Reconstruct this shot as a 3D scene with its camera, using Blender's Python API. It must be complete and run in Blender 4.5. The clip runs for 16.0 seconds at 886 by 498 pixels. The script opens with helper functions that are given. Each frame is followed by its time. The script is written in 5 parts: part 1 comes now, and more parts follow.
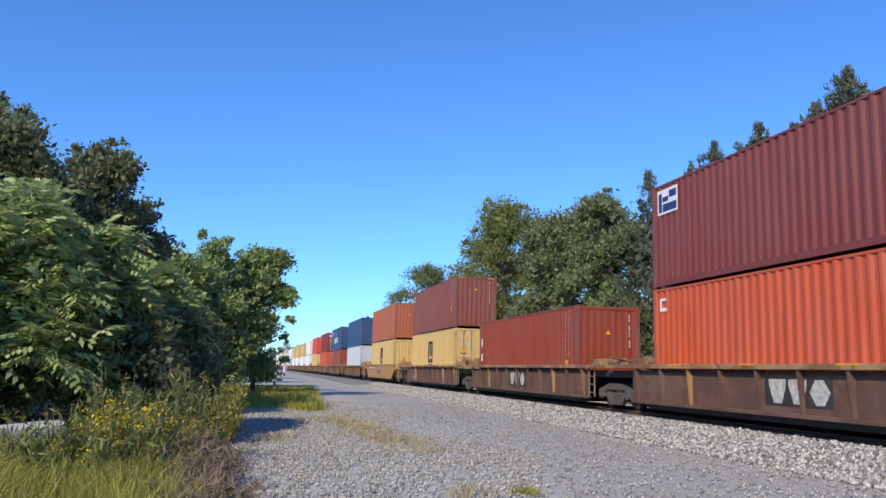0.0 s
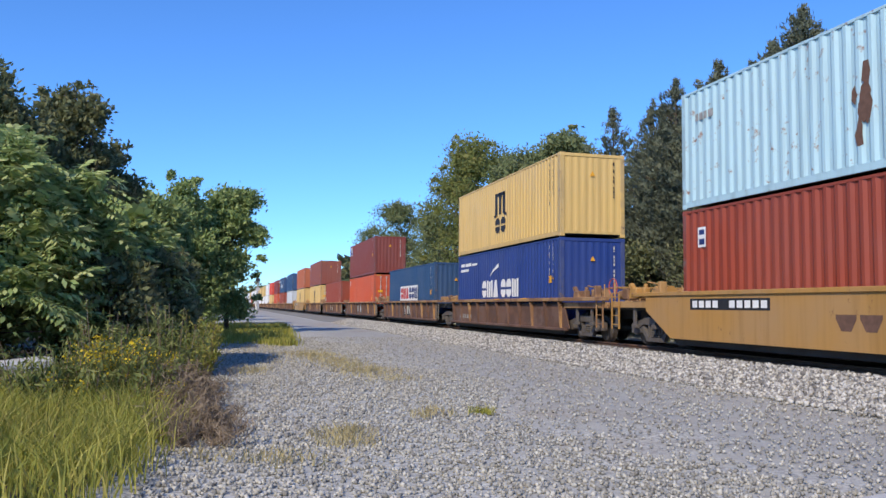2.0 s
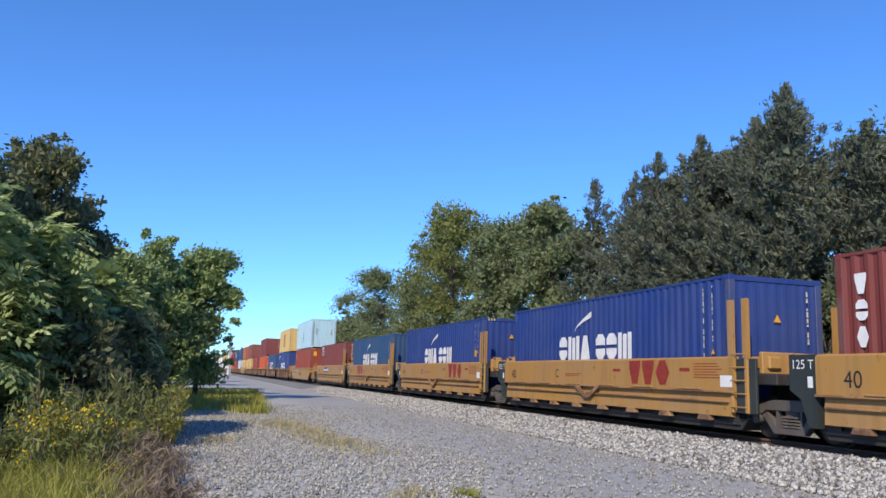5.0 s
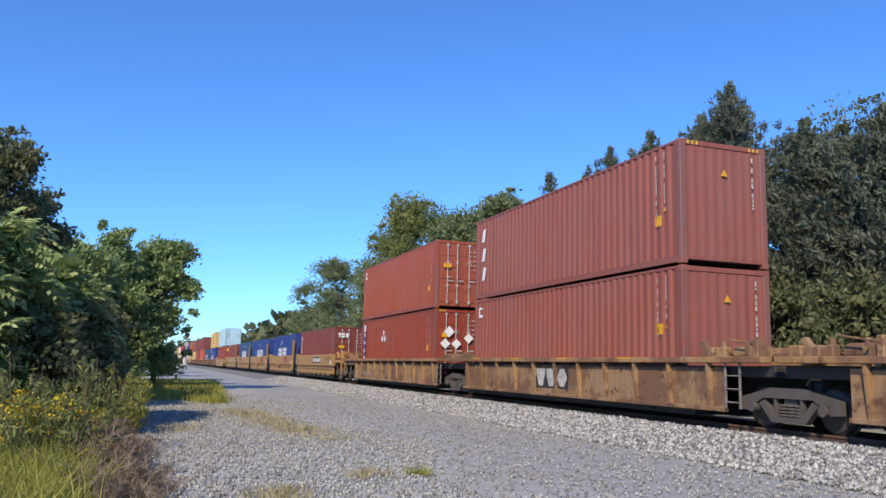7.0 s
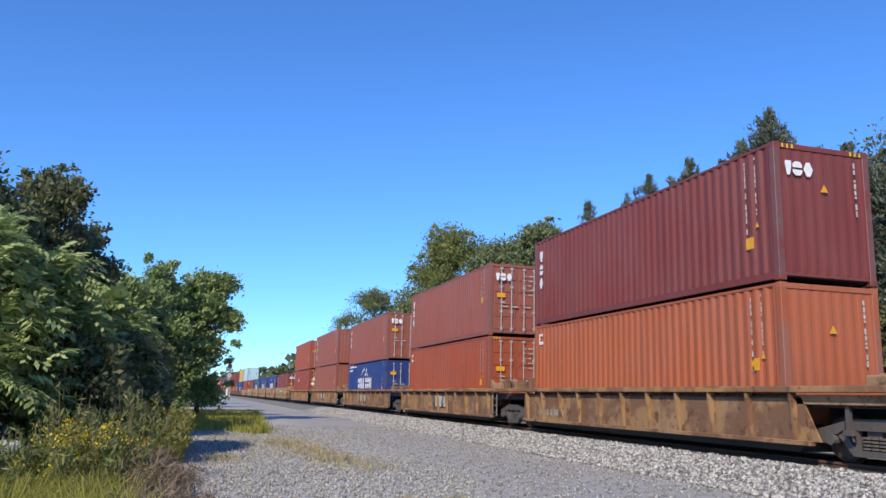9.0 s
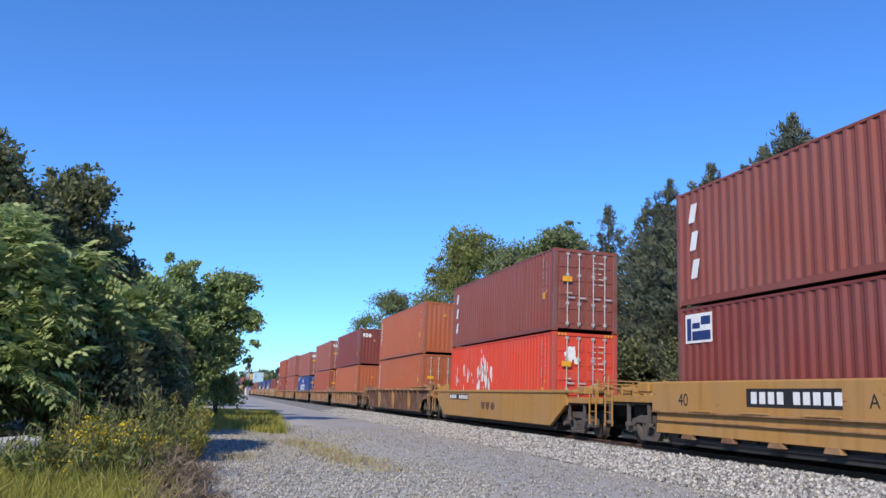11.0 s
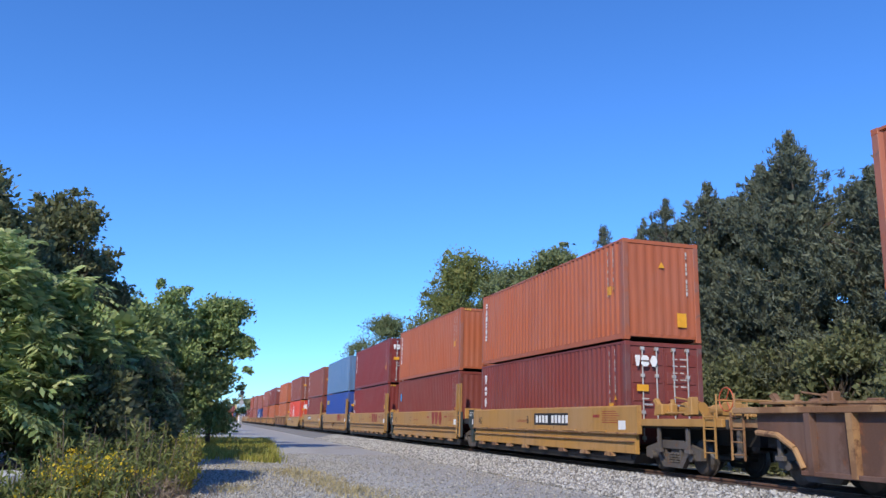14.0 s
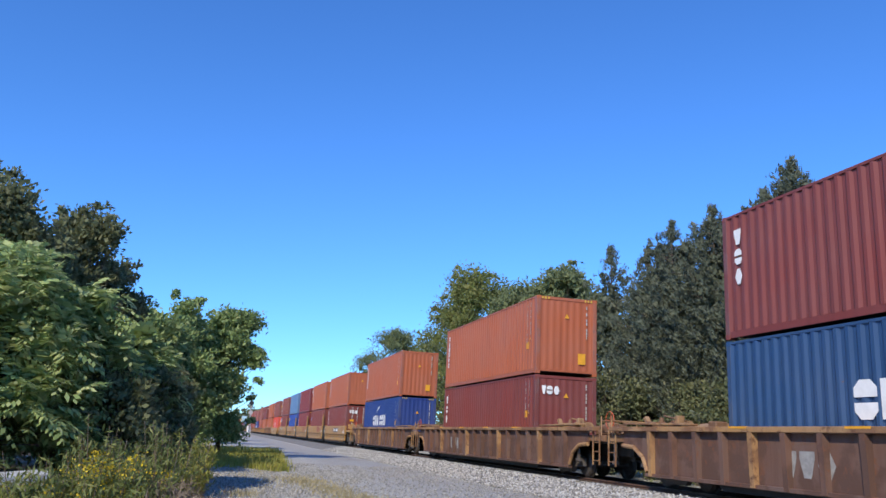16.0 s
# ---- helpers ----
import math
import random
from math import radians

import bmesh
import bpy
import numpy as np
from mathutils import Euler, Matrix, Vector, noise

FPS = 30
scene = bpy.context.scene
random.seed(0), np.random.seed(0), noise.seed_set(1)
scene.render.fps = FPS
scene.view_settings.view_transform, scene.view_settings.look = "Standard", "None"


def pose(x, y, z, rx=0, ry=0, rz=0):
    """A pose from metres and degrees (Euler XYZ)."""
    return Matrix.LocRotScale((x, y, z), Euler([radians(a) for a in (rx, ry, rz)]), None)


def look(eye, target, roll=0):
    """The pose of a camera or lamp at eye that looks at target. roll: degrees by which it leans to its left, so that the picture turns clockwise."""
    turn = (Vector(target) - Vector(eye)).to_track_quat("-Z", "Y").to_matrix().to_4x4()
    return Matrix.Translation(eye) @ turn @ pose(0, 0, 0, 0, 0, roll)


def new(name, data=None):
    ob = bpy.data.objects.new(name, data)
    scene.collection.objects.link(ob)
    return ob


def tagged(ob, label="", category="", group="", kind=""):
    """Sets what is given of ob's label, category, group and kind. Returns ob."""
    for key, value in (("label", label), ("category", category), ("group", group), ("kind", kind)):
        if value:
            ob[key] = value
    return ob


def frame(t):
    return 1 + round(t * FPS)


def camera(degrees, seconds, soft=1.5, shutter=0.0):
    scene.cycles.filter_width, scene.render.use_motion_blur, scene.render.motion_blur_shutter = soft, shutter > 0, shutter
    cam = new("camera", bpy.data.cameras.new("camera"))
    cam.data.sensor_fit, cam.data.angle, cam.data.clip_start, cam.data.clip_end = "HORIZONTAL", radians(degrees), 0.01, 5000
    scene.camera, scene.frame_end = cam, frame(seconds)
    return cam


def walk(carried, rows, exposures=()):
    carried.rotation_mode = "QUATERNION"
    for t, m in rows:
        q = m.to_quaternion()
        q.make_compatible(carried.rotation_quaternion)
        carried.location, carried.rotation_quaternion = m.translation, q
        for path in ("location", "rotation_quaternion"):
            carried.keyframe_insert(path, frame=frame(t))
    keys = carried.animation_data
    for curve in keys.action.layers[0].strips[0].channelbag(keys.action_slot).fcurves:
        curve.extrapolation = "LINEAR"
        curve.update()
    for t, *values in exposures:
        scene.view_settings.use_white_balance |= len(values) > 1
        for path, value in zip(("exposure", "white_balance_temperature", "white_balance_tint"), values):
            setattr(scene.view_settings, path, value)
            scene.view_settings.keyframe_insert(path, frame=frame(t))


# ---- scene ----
# ---- camera ----
cam = camera(58.25, 16.0)
# seconds, x, y, z, yaw, pitch, roll
PATH = [
    (0.0, 0.08, 0.52, 1.52, -13.32, 8.69, -1.43),
    (0.5, 0.08, 0.68, 1.57, -13.24, 8.83, -1.31),
    (1.0, 0.06, 0.49, 1.51, -13.93, 8.75, -1.56),
    (1.5, -0.03, 0.17, 1.52, -15.24, 7.29, -1.86),
    (2.0, -0.00, -0.34, 1.49, -15.35, 4.15, -0.58),
    (2.5, 0.04, 0.22, 1.54, -15.57, 5.51, -0.77),
    (3.0, 0.09, 0.70, 1.54, -16.20, 8.20, -1.48),
    (3.5, 0.11, 0.73, 1.53, -16.55, 8.43, -1.71),
    (6.0, 0.05, 0.21, 1.49, -17.87, 9.46, -1.90),
    (6.5, 0.14, 0.73, 1.53, -18.78, 8.33, -1.85),
    (7.0, -0.09, -0.37, 1.48, -20.05, 8.46, -1.47),
    (7.5, -0.04, -0.45, 1.49, -19.29, 8.32, -1.01),
    (8.0, 0.01, 0.24, 1.52, -17.89, 9.69, -0.62),
    (8.5, -0.01, -0.02, 1.50, -17.51, 9.27, -1.52),
    (9.0, -0.08, -0.50, 1.46, -17.15, 10.55, -1.42),
    (11.5, -0.06, -0.53, 1.46, -15.77, 10.77, -2.46),
    (12.0, -0.06, -0.79, 1.50, -15.63, 11.30, -2.32),
    (12.5, -0.03, -0.22, 1.48, -15.18, 12.23, -1.91),
    (13.0, -0.05, -0.43, 1.48, -15.46, 12.63, -1.53),
    (13.5, -0.03, -0.31, 1.46, -15.78, 12.80, -1.69),
    (14.0, -0.03, -0.07, 1.49, -16.26, 12.43, -1.57),
    (14.5, 0.02, 0.33, 1.50, -16.05, 12.27, -1.51),
    (15.0, -0.04, -0.26, 1.49, -16.13, 12.94, -2.10),
    (15.5, -0.03, -0.07, 1.49, -15.52, 13.70, -2.31),
    (16.0, -0.11, -0.89, 1.44, -15.66, 13.42, -2.78),
]
walk(cam, [(t, pose(x, y, z, 90 + p, r, w)) for t, x, y, z, w, p, r in PATH],
     [(0.0, 0.0, 6500, 10), (9.0, 0.0, 6450, 10), (12.5, 0.0, 6200, 10), (16.0, 0.0, 6150, 10)])

# ---- world, sun, exposure ----
SUN_FROM = Vector((-0.50, -0.60, 0.56)).normalized()
world = bpy.data.worlds.new("sky")
scene.world = world
world.use_nodes = True
wn = world.node_tree
sky = wn.nodes.new("ShaderNodeTexSky")
sky.sky_type = "NISHITA"
sky.sun_disc = False
sky.sun_elevation = math.asin(SUN_FROM.z)
sky.sun_rotation = math.atan2(SUN_FROM.x, SUN_FROM.y)
sky.altitude = 300
sky.air_density = 1.0
sky.dust_density = 0.0
sky.ozone_density = 4.0
wn.nodes["Background"].inputs[1].default_value = 0.12
tint = wn.nodes.new("ShaderNodeMix")
tint.data_type, tint.blend_type = "RGBA", "MULTIPLY"
tint.inputs["Factor"].default_value = 1.0
tint.inputs["B"].default_value = (0.68, 1.15, 1.76, 1)
wn.links.new(sky.outputs[0], tint.inputs["A"])
wn.links.new(tint.outputs["Result"], wn.nodes["Background"].inputs[0])
sun = new("sun", bpy.data.lights.new("sun", "SUN"))
sun.data.energy = 4.5
sun.data.angle = radians(0.53)
sun.data.color = (1.0, 0.86, 0.66)
sun.matrix_world = look(SUN_FROM * 50, (0, 0, 0))
scene.view_settings.exposure = 0.0


# ---- materials ----
def mat_base(name):
    m = bpy.data.materials.new(name)
    m.use_nodes = True
    nt = m.node_tree
    return m, nt, nt.nodes["Principled BSDF"]


def noise_at(nt, scale, detail=4, vec=None, rough=0.55):
    n = nt.nodes.new("ShaderNodeTexNoise")
    n.inputs["Scale"].default_value = scale
    n.inputs["Detail"].default_value = detail
    n.inputs["Roughness"].default_value = rough
    if vec is not None:
        nt.links.new(vec, n.inputs["Vector"])
    return n.outputs["Fac"]


def ramp(nt, fac, a, b, ca=(0, 0, 0, 1), cb=(1, 1, 1, 1)):
    r = nt.nodes.new("ShaderNodeValToRGB")
    r.color_ramp.elements[0].position, r.color_ramp.elements[1].position = a, b
    r.color_ramp.elements[0].color, r.color_ramp.elements[1].color = ca, cb
    nt.links.new(fac, r.inputs[0])
    return r.outputs[0]


def mix(nt, fac, a, b, mode="MIX"):
    m = nt.nodes.new("ShaderNodeMix")
    m.data_type = "RGBA"
    m.blend_type = mode
    for sock, v in ((m.inputs["Factor"], fac), (m.inputs["A"], a), (m.inputs["B"], b)):
        if hasattr(v, "is_linked"):
            nt.links.new(v, sock)
        elif isinstance(v, tuple):
            sock.default_value = v if len(v) == 4 else (*v, 1)
        else:
            sock.default_value = v
    return m.outputs["Result"]


def scaled(nt, value, k):
    n = nt.nodes.new("ShaderNodeMath")
    n.operation = "MULTIPLY"
    n.inputs[1].default_value = k
    nt.links.new(value, n.inputs[0])
    return n.outputs[0]


def bump(nt, bsdf, height, strength, dist):
    b = nt.nodes.new("ShaderNodeBump")
    b.inputs["Strength"].default_value = strength
    b.inputs["Distance"].default_value = dist
    nt.links.new(height, b.inputs["Height"])
    nt.links.new(b.outputs[0], bsdf.inputs["Normal"])


def own_coords(nt, scale=(1, 1, 1)):
    """Object coordinates, shifted by the object's random number."""
    tc = nt.nodes.new("ShaderNodeTexCoord")
    info = nt.nodes.new("ShaderNodeObjectInfo")
    add = nt.nodes.new("ShaderNodeVectorMath")
    mul = nt.nodes.new("ShaderNodeVectorMath")
    mul.operation = "SCALE"
    mul.inputs[0].default_value = (17, 31, 23)
    nt.links.new(info.outputs["Random"], mul.inputs["Scale"])
    nt.links.new(tc.outputs["Object"], add.inputs[0])
    nt.links.new(mul.outputs[0], add.inputs[1])
    mp = nt.nodes.new("ShaderNodeMapping")
    mp.inputs["Scale"].default_value = scale
    nt.links.new(add.outputs[0], mp.inputs["Vector"])
    return add.outputs[0], mp.outputs[0]


def steel_paint(name, col, rough=0.5, fade=0.22, rust=0.5, rust_col=(0.16, 0.06, 0.03), metal=0.0, patch=None):
    """Weathered paint on steel: chalky fading, run-down streaks and rust spots."""
    m, nt, bs = mat_base(name)
    vec, streak_vec = own_coords(nt, (5, 5, 0.35))
    lum = sum(col) / 3
    pale = tuple(c * 0.72 + (lum * 0.6 + 0.12) * 0.28 for c in col)
    dark = tuple(c * 0.55 for c in col)
    big = noise_at(nt, 0.5, 3, vec)
    streak = noise_at(nt, 1.0, 5, streak_vec)
    c = mix(nt, ramp(nt, big, 0.35, 0.7), col, mix(nt, fade * 2, col, pale))
    c = mix(nt, ramp(nt, streak, 0.48, 0.80), c, mix(nt, 0.60, c, dark))
    if patch:
        c = mix(nt, ramp(nt, noise_at(nt, 0.9, 5, vec, 0.6), 0.46, 0.54), c, patch)
    spots = noise_at(nt, 3.2, 8, vec, 0.7)
    c = mix(nt, ramp(nt, spots, 0.74 - 0.12 * rust, 0.80 - 0.10 * rust), c, rust_col)
    nt.links.new(c, bs.inputs["Base Color"])
    bs.inputs["Metallic"].default_value = metal
    fine = noise_at(nt, 40, 3, vec)
    nt.links.new(ramp(nt, fine, 0.2, 0.9, (rough - 0.1,) * 3 + (1,), (rough + 0.15,) * 3 + (1,)), bs.inputs["Roughness"])
    bump(nt, bs, noise_at(nt, 2.2, 4, vec), 0.35, 0.012)
    return m


def plain_mat(name, col, rough=0.6, metal=0.0, scale=8.0, vary=0.3):
    m, nt, bs = mat_base(name)
    vec, _ = own_coords(nt)
    n = noise_at(nt, scale, 6, vec)
    nt.links.new(ramp(nt, n, 0.3, 0.75, tuple(c * (1 - vary) for c in col) + (1,), tuple(min(1, c * (1 + vary * 0.6)) for c in col) + (1,)), bs.inputs["Base Color"])
    bs.inputs["Roughness"].default_value = rough
    bs.inputs["Metallic"].default_value = metal
    bump(nt, bs, noise_at(nt, scale * 5, 4, vec), 0.3, 0.006)
    return m


def leaf_mat(name, a, b, c, glow=0.35):
    """Leaves: colour varies leaf by leaf, light shines through in part."""
    m, nt, bs = mat_base(name)
    geo = nt.nodes.new("ShaderNodeNewGeometry")
    r = nt.nodes.new("ShaderNodeValToRGB")
    r.color_ramp.elements[0].color, r.color_ramp.elements[1].color = (*a, 1), (*c, 1)
    e = r.color_ramp.elements.new(0.55)
    e.color = (*b, 1)
    nt.links.new(geo.outputs["Random Per Island"], r.inputs[0])
    tc = nt.nodes.new("ShaderNodeTexCoord")
    patch = noise_at(nt, 0.55, 3, tc.outputs["Object"])
    col = mix(nt, ramp(nt, patch, 0.3, 0.75), r.outputs[0], mix(nt, 0.45, r.outputs[0], tuple(min(1, v * 1.9) for v in b)))
    nt.links.new(col, bs.inputs["Base Color"])
    bs.inputs["Roughness"].default_value = 0.6
    bs.inputs["Specular IOR Level"].default_value = 0.22
    tr = nt.nodes.new("ShaderNodeBsdfTranslucent")
    nt.links.new(col, tr.inputs["Color"])
    ms = nt.nodes.new("ShaderNodeMixShader")
    ms.inputs[0].default_value = glow
    nt.links.new(bs.outputs[0], ms.inputs[1])
    nt.links.new(tr.outputs[0], ms.inputs[2])
    nt.links.new(ms.outputs[0], nt.nodes["Material Output"].inputs[0])
    return m


def island_mat(name, a, b, rough=0.85, scale=30):
    """Loose pieces in one mesh: shade varies piece by piece, with grain."""
    m, nt, bs = mat_base(name)
    geo = nt.nodes.new("ShaderNodeNewGeometry")
    tc = nt.nodes.new("ShaderNodeTexCoord")
    c = ramp(nt, geo.outputs["Random Per Island"], 0.0, 1.0, (*a, 1), (*b, 1))
    c = mix(nt, ramp(nt, noise_at(nt, scale, 5, tc.outputs["Object"]), 0.3, 0.8), c, mix(nt, 0.35, c, (0.05, 0.045, 0.04)))
    nt.links.new(c, bs.inputs["Base Color"])
    bs.inputs["Roughness"].default_value = rough
    return m


def ground_mat():
    """Grey crushed stone: coarse and pale in the lot, packed fine in the wheel lane, brown soil and dry moss in places."""
    m, nt, bs = mat_base("gravel_ground")
    tc = nt.nodes.new("ShaderNodeTexCoord")
    o = tc.outputs["Object"]
    v = nt.nodes.new("ShaderNodeTexVoronoi")
    v.inputs["Scale"].default_value = 27
    v.inputs["Randomness"].default_value = 1
    nt.links.new(o, v.inputs["Vector"])
    sep = nt.nodes.new("ShaderNodeSeparateColor")
    nt.links.new(v.outputs["Color"], sep.inputs[0])
    stones = ramp(nt, sep.outputs[0], 0.0, 1.0, (0.200, 0.196, 0.182, 1), (0.70, 0.69, 0.63, 1))
    fine = ramp(nt, noise_at(nt, 60, 4, o), 0.3, 0.75, (0.335, 0.330, 0.306, 1), (0.525, 0.518, 0.475, 1))
    c = mix(nt, ramp(nt, noise_at(nt, 0.8, 5, o), 0.38, 0.62), stones, fine)
    # the lane along the track, with wandering edges
    pos = nt.nodes.new("ShaderNodeSeparateXYZ")
    nt.links.new(o, pos.inputs[0])
    wander = nt.nodes.new("ShaderNodeMath")
    wander.operation = "MULTIPLY_ADD"
    nt.links.new(noise_at(nt, 0.22, 4, o), wander.inputs[0])
    wander.inputs[1].default_value = 2.4
    nt.links.new(pos.outputs["X"], wander.inputs[2])
    lane_in = ramp(nt, scaled(nt, wander.outputs[0], 0.1), 0.56, 0.72)
    lane_out = ramp(nt, scaled(nt, wander.outputs[0], 0.1), 0.99, 1.07, (1, 1, 1, 1), (0, 0, 0, 1))
    lane = mix(nt, 1.0, lane_in, lane_out, "MULTIPLY")
    packed = ramp(nt, noise_at(nt, 45, 5, o), 0.3, 0.75, (0.285, 0.285, 0.275, 1), (0.42, 0.418, 0.40, 1))
    c = mix(nt, mix(nt, 1.0, lane, (0.78, 0.78, 0.78), "MULTIPLY"), c, packed)
    c = mix(nt, ramp(nt, noise_at(nt, 0.30, 7, o), 0.52, 0.68), c, mix(nt, 0.45, c, (0.30, 0.245, 0.18)))
    c = mix(nt, ramp(nt, noise_at(nt, 2.6, 5, o), 0.46, 0.70), c, mix(nt, 0.30, c, (0.16, 0.155, 0.15)))
    nt.links.new(c, bs.inputs["Base Color"])
    bs.inputs["Roughness"].default_value = 0.9
    bump(nt, bs, v.outputs["Distance"], 0.5, 0.016)
    return m


M = {}
PAINTS = {
    "maroon": (0.195, 0.039, 0.027), "brown": (0.232, 0.060, 0.037), "rust": (0.275, 0.046, 0.018), "orange": (0.52, 0.085, 0.025),
    "salmon": (0.40, 0.105, 0.036), "cream": (0.62, 0.42, 0.14), "navy": (0.015, 0.042, 0.20), "blue": (0.020, 0.065, 0.165),
    "ice": (0.40, 0.60, 0.67), "steelblue": (0.105, 0.20, 0.36), "cobalt": (0.02, 0.06, 0.30), "red": (0.62, 0.06, 0.025),
    "white": (0.75, 0.75, 0.72), "silver": (0.50, 0.54, 0.58), "fadedbrown": (0.290, 0.084, 0.053), "burnt": (0.335, 0.070, 0.026),
    "deepred": (0.205, 0.026, 0.021),
}
for key, col in PAINTS.items():
    M[key] = steel_paint("container_paint_" + key, col, rust=0.65)
    M[key + "_rubbed"] = steel_paint("rubbed_paint_" + key, tuple(c * 0.9 for c in col), fade=0.5, rust=1.3, rust_col=(0.15, 0.10, 0.08), patch=tuple(c * 0.62 + 0.045 for c in col))
M["ice"] = steel_paint("container_paint_ice_rusty", PAINTS["ice"], rust=1.2, rust_col=(0.24, 0.10, 0.05))
M["car_brown"] = steel_paint("car_paint_brown", (0.150, 0.074, 0.046), rough=0.7, fade=0.5, rust=1.4, rust_col=(0.17, 0.07, 0.035), patch=(0.105, 0.056, 0.038))
M["car_tan"] = steel_paint("car_paint_tan", (0.38, 0.21, 0.08), rough=0.65, fade=0.4, rust=1.6, rust_col=(0.13, 0.06, 0.03), patch=(0.22, 0.115, 0.055))
M["car_mixed"] = steel_paint("car_paint_worn", (0.34, 0.195, 0.082), rough=0.68, fade=0.4, rust=1.7, rust_col=(0.12, 0.055, 0.03), patch=(0.185, 0.10, 0.054))
M["car_yellow"] = steel_paint("car_paint_yellow", (0.43, 0.225, 0.05), rough=0.55, fade=0.4, rust=0.95, rust_col=(0.16, 0.08, 0.03))
M["car_dark"] = steel_paint("car_paint_dark", (0.03, 0.028, 0.028), rough=0.7, fade=0.2, rust=1.0, rust_col=(0.09, 0.045, 0.03))
M["truck_steel"] = steel_paint("truck_steel", (0.098, 0.084, 0.074), rough=0.65, fade=0.4, rust=1.2, rust_col=(0.14, 0.07, 0.04))
M["car_dust"] = plain_mat("dusty_steel", (0.24, 0.215, 0.19), 0.75, 0, 6, 0.4)
M["wheel_steel"] = plain_mat("wheel_steel", (0.10, 0.085, 0.075), 0.5, 0.4)
M["bright_steel"] = plain_mat("rail_steel", (0.35, 0.32, 0.30), 0.3, 0.9)
M["rail_side"] = plain_mat("rail_rust", (0.14, 0.075, 0.05), 0.8)
M["galv"] = plain_mat("galvanised_rod", (0.55, 0.53, 0.50), 0.45, 0.3)
M["mark_white"] = plain_mat("white_marking", (0.78, 0.78, 0.76), 0.6, 0, 5, 0.12)
M["mark_black"] = plain_mat("black_marking", (0.02, 0.02, 0.022), 0.6)
M["mark_yellow"] = plain_mat("yellow_sticker", (0.75, 0.36, 0.02), 0.5, 0, 5, 0.15)
M["mark_red"] = plain_mat("red_marking", (0.55, 0.03, 0.03), 0.55)
M["mark_redbrown"] = plain_mat("red_brown_marking", (0.30, 0.035, 0.02), 0.55)
M["mark_navy"] = plain_mat("navy_marking", (0.02, 0.04, 0.16), 0.55)
M["mark_sky"] = plain_mat("bright_blue_sticker", (0.03, 0.35, 0.80), 0.5, 0, 5, 0.15)
M["car_green"] = steel_paint("car_paint_dark_green", (0.025, 0.035, 0.033), rough=0.55, rust=0.3)
M["mark_grey"] = plain_mat("grey_marking", (0.33, 0.32, 0.30), 0.6)
M["mark_pale"] = plain_mat("worn_white_marking", (0.52, 0.50, 0.46), 0.65, 0, 9, 0.45)
M["mark_gold"] = plain_mat("gold_marking", (0.70, 0.50, 0.04), 0.55)
M["tie_wood"] = plain_mat("tie_wood", (0.10, 0.075, 0.055), 0.9, 0, 4)
M["bark"] = plain_mat("bark", (0.11, 0.085, 0.065), 0.95, 0, 6)
M["concrete"] = plain_mat("weathered_concrete", (0.50, 0.50, 0.49), 0.9, 0, 5)
M["ground"] = ground_mat()
M["track_bed"] = plain_mat("stained_ballast", (0.085, 0.07, 0.058), 0.95, 0, 18, 0.6)
M["soil"] = plain_mat("leaf_litter_soil", (0.075, 0.060, 0.045), 0.95, 0, 9, 0.6)
M["ballast"] = plain_mat("ballast_bed", (0.22, 0.215, 0.205), 0.95, 0, 14, 0.5)
M["stone"] = island_mat("ballast_stone", (0.14, 0.135, 0.128), (0.66, 0.645, 0.60))
M["pebble"] = island_mat("gravel_stone", (0.20, 0.195, 0.175), (0.56, 0.545, 0.485))
M["leaf_sumac"] = leaf_mat("leaf_shrub", (0.15, 0.225, 0.077), (0.30, 0.375, 0.145), (0.53, 0.54, 0.26))
M["leaf_hedge"] = leaf_mat("leaf_hedge", (0.120, 0.180, 0.062), (0.20, 0.27, 0.098), (0.345, 0.38, 0.165), 0.28)
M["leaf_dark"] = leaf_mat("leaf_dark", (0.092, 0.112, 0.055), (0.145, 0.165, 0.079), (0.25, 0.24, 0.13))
M["leaf_wood"] = leaf_mat("leaf_wood", (0.096, 0.126, 0.058), (0.152, 0.185, 0.082), (0.25, 0.265, 0.135), 0.25)
M["leaf_pine"] = leaf_mat("leaf_conifer", (0.070, 0.088, 0.062), (0.110, 0.128, 0.088), (0.172, 0.182, 0.125), 0.2)
M["leaf_autumn"] = leaf_mat("leaf_autumn", (0.118, 0.150, 0.048), (0.182, 0.205, 0.062), (0.285, 0.26, 0.095))
M["leaf_weed"] = leaf_mat("leaf_weed", (0.085, 0.115, 0.035), (0.16, 0.19, 0.06), (0.30, 0.30, 0.11))
M["grass"] = leaf_mat("grass_green", (0.15, 0.18, 0.035), (0.28, 0.28, 0.055), (0.48, 0.41, 0.13))
M["grass_dry"] = leaf_mat("grass_dry", (0.28, 0.25, 0.13), (0.40, 0.34, 0.18), (0.50, 0.43, 0.25))
M["weed_brown"] = leaf_mat("weed_brown", (0.13, 0.10, 0.07), (0.20, 0.155, 0.11), (0.28, 0.22, 0.15), 0.15)
M["flower"] = leaf_mat("goldenrod_flower", (0.50, 0.34, 0.02), (0.65, 0.45, 0.03), (0.75, 0.55, 0.08))


# ---- builders ----
def mesh_of(name, bm):
    me = bpy.data.meshes.new(name)
    bm.to_mesh(me)
    bm.free()
    return me


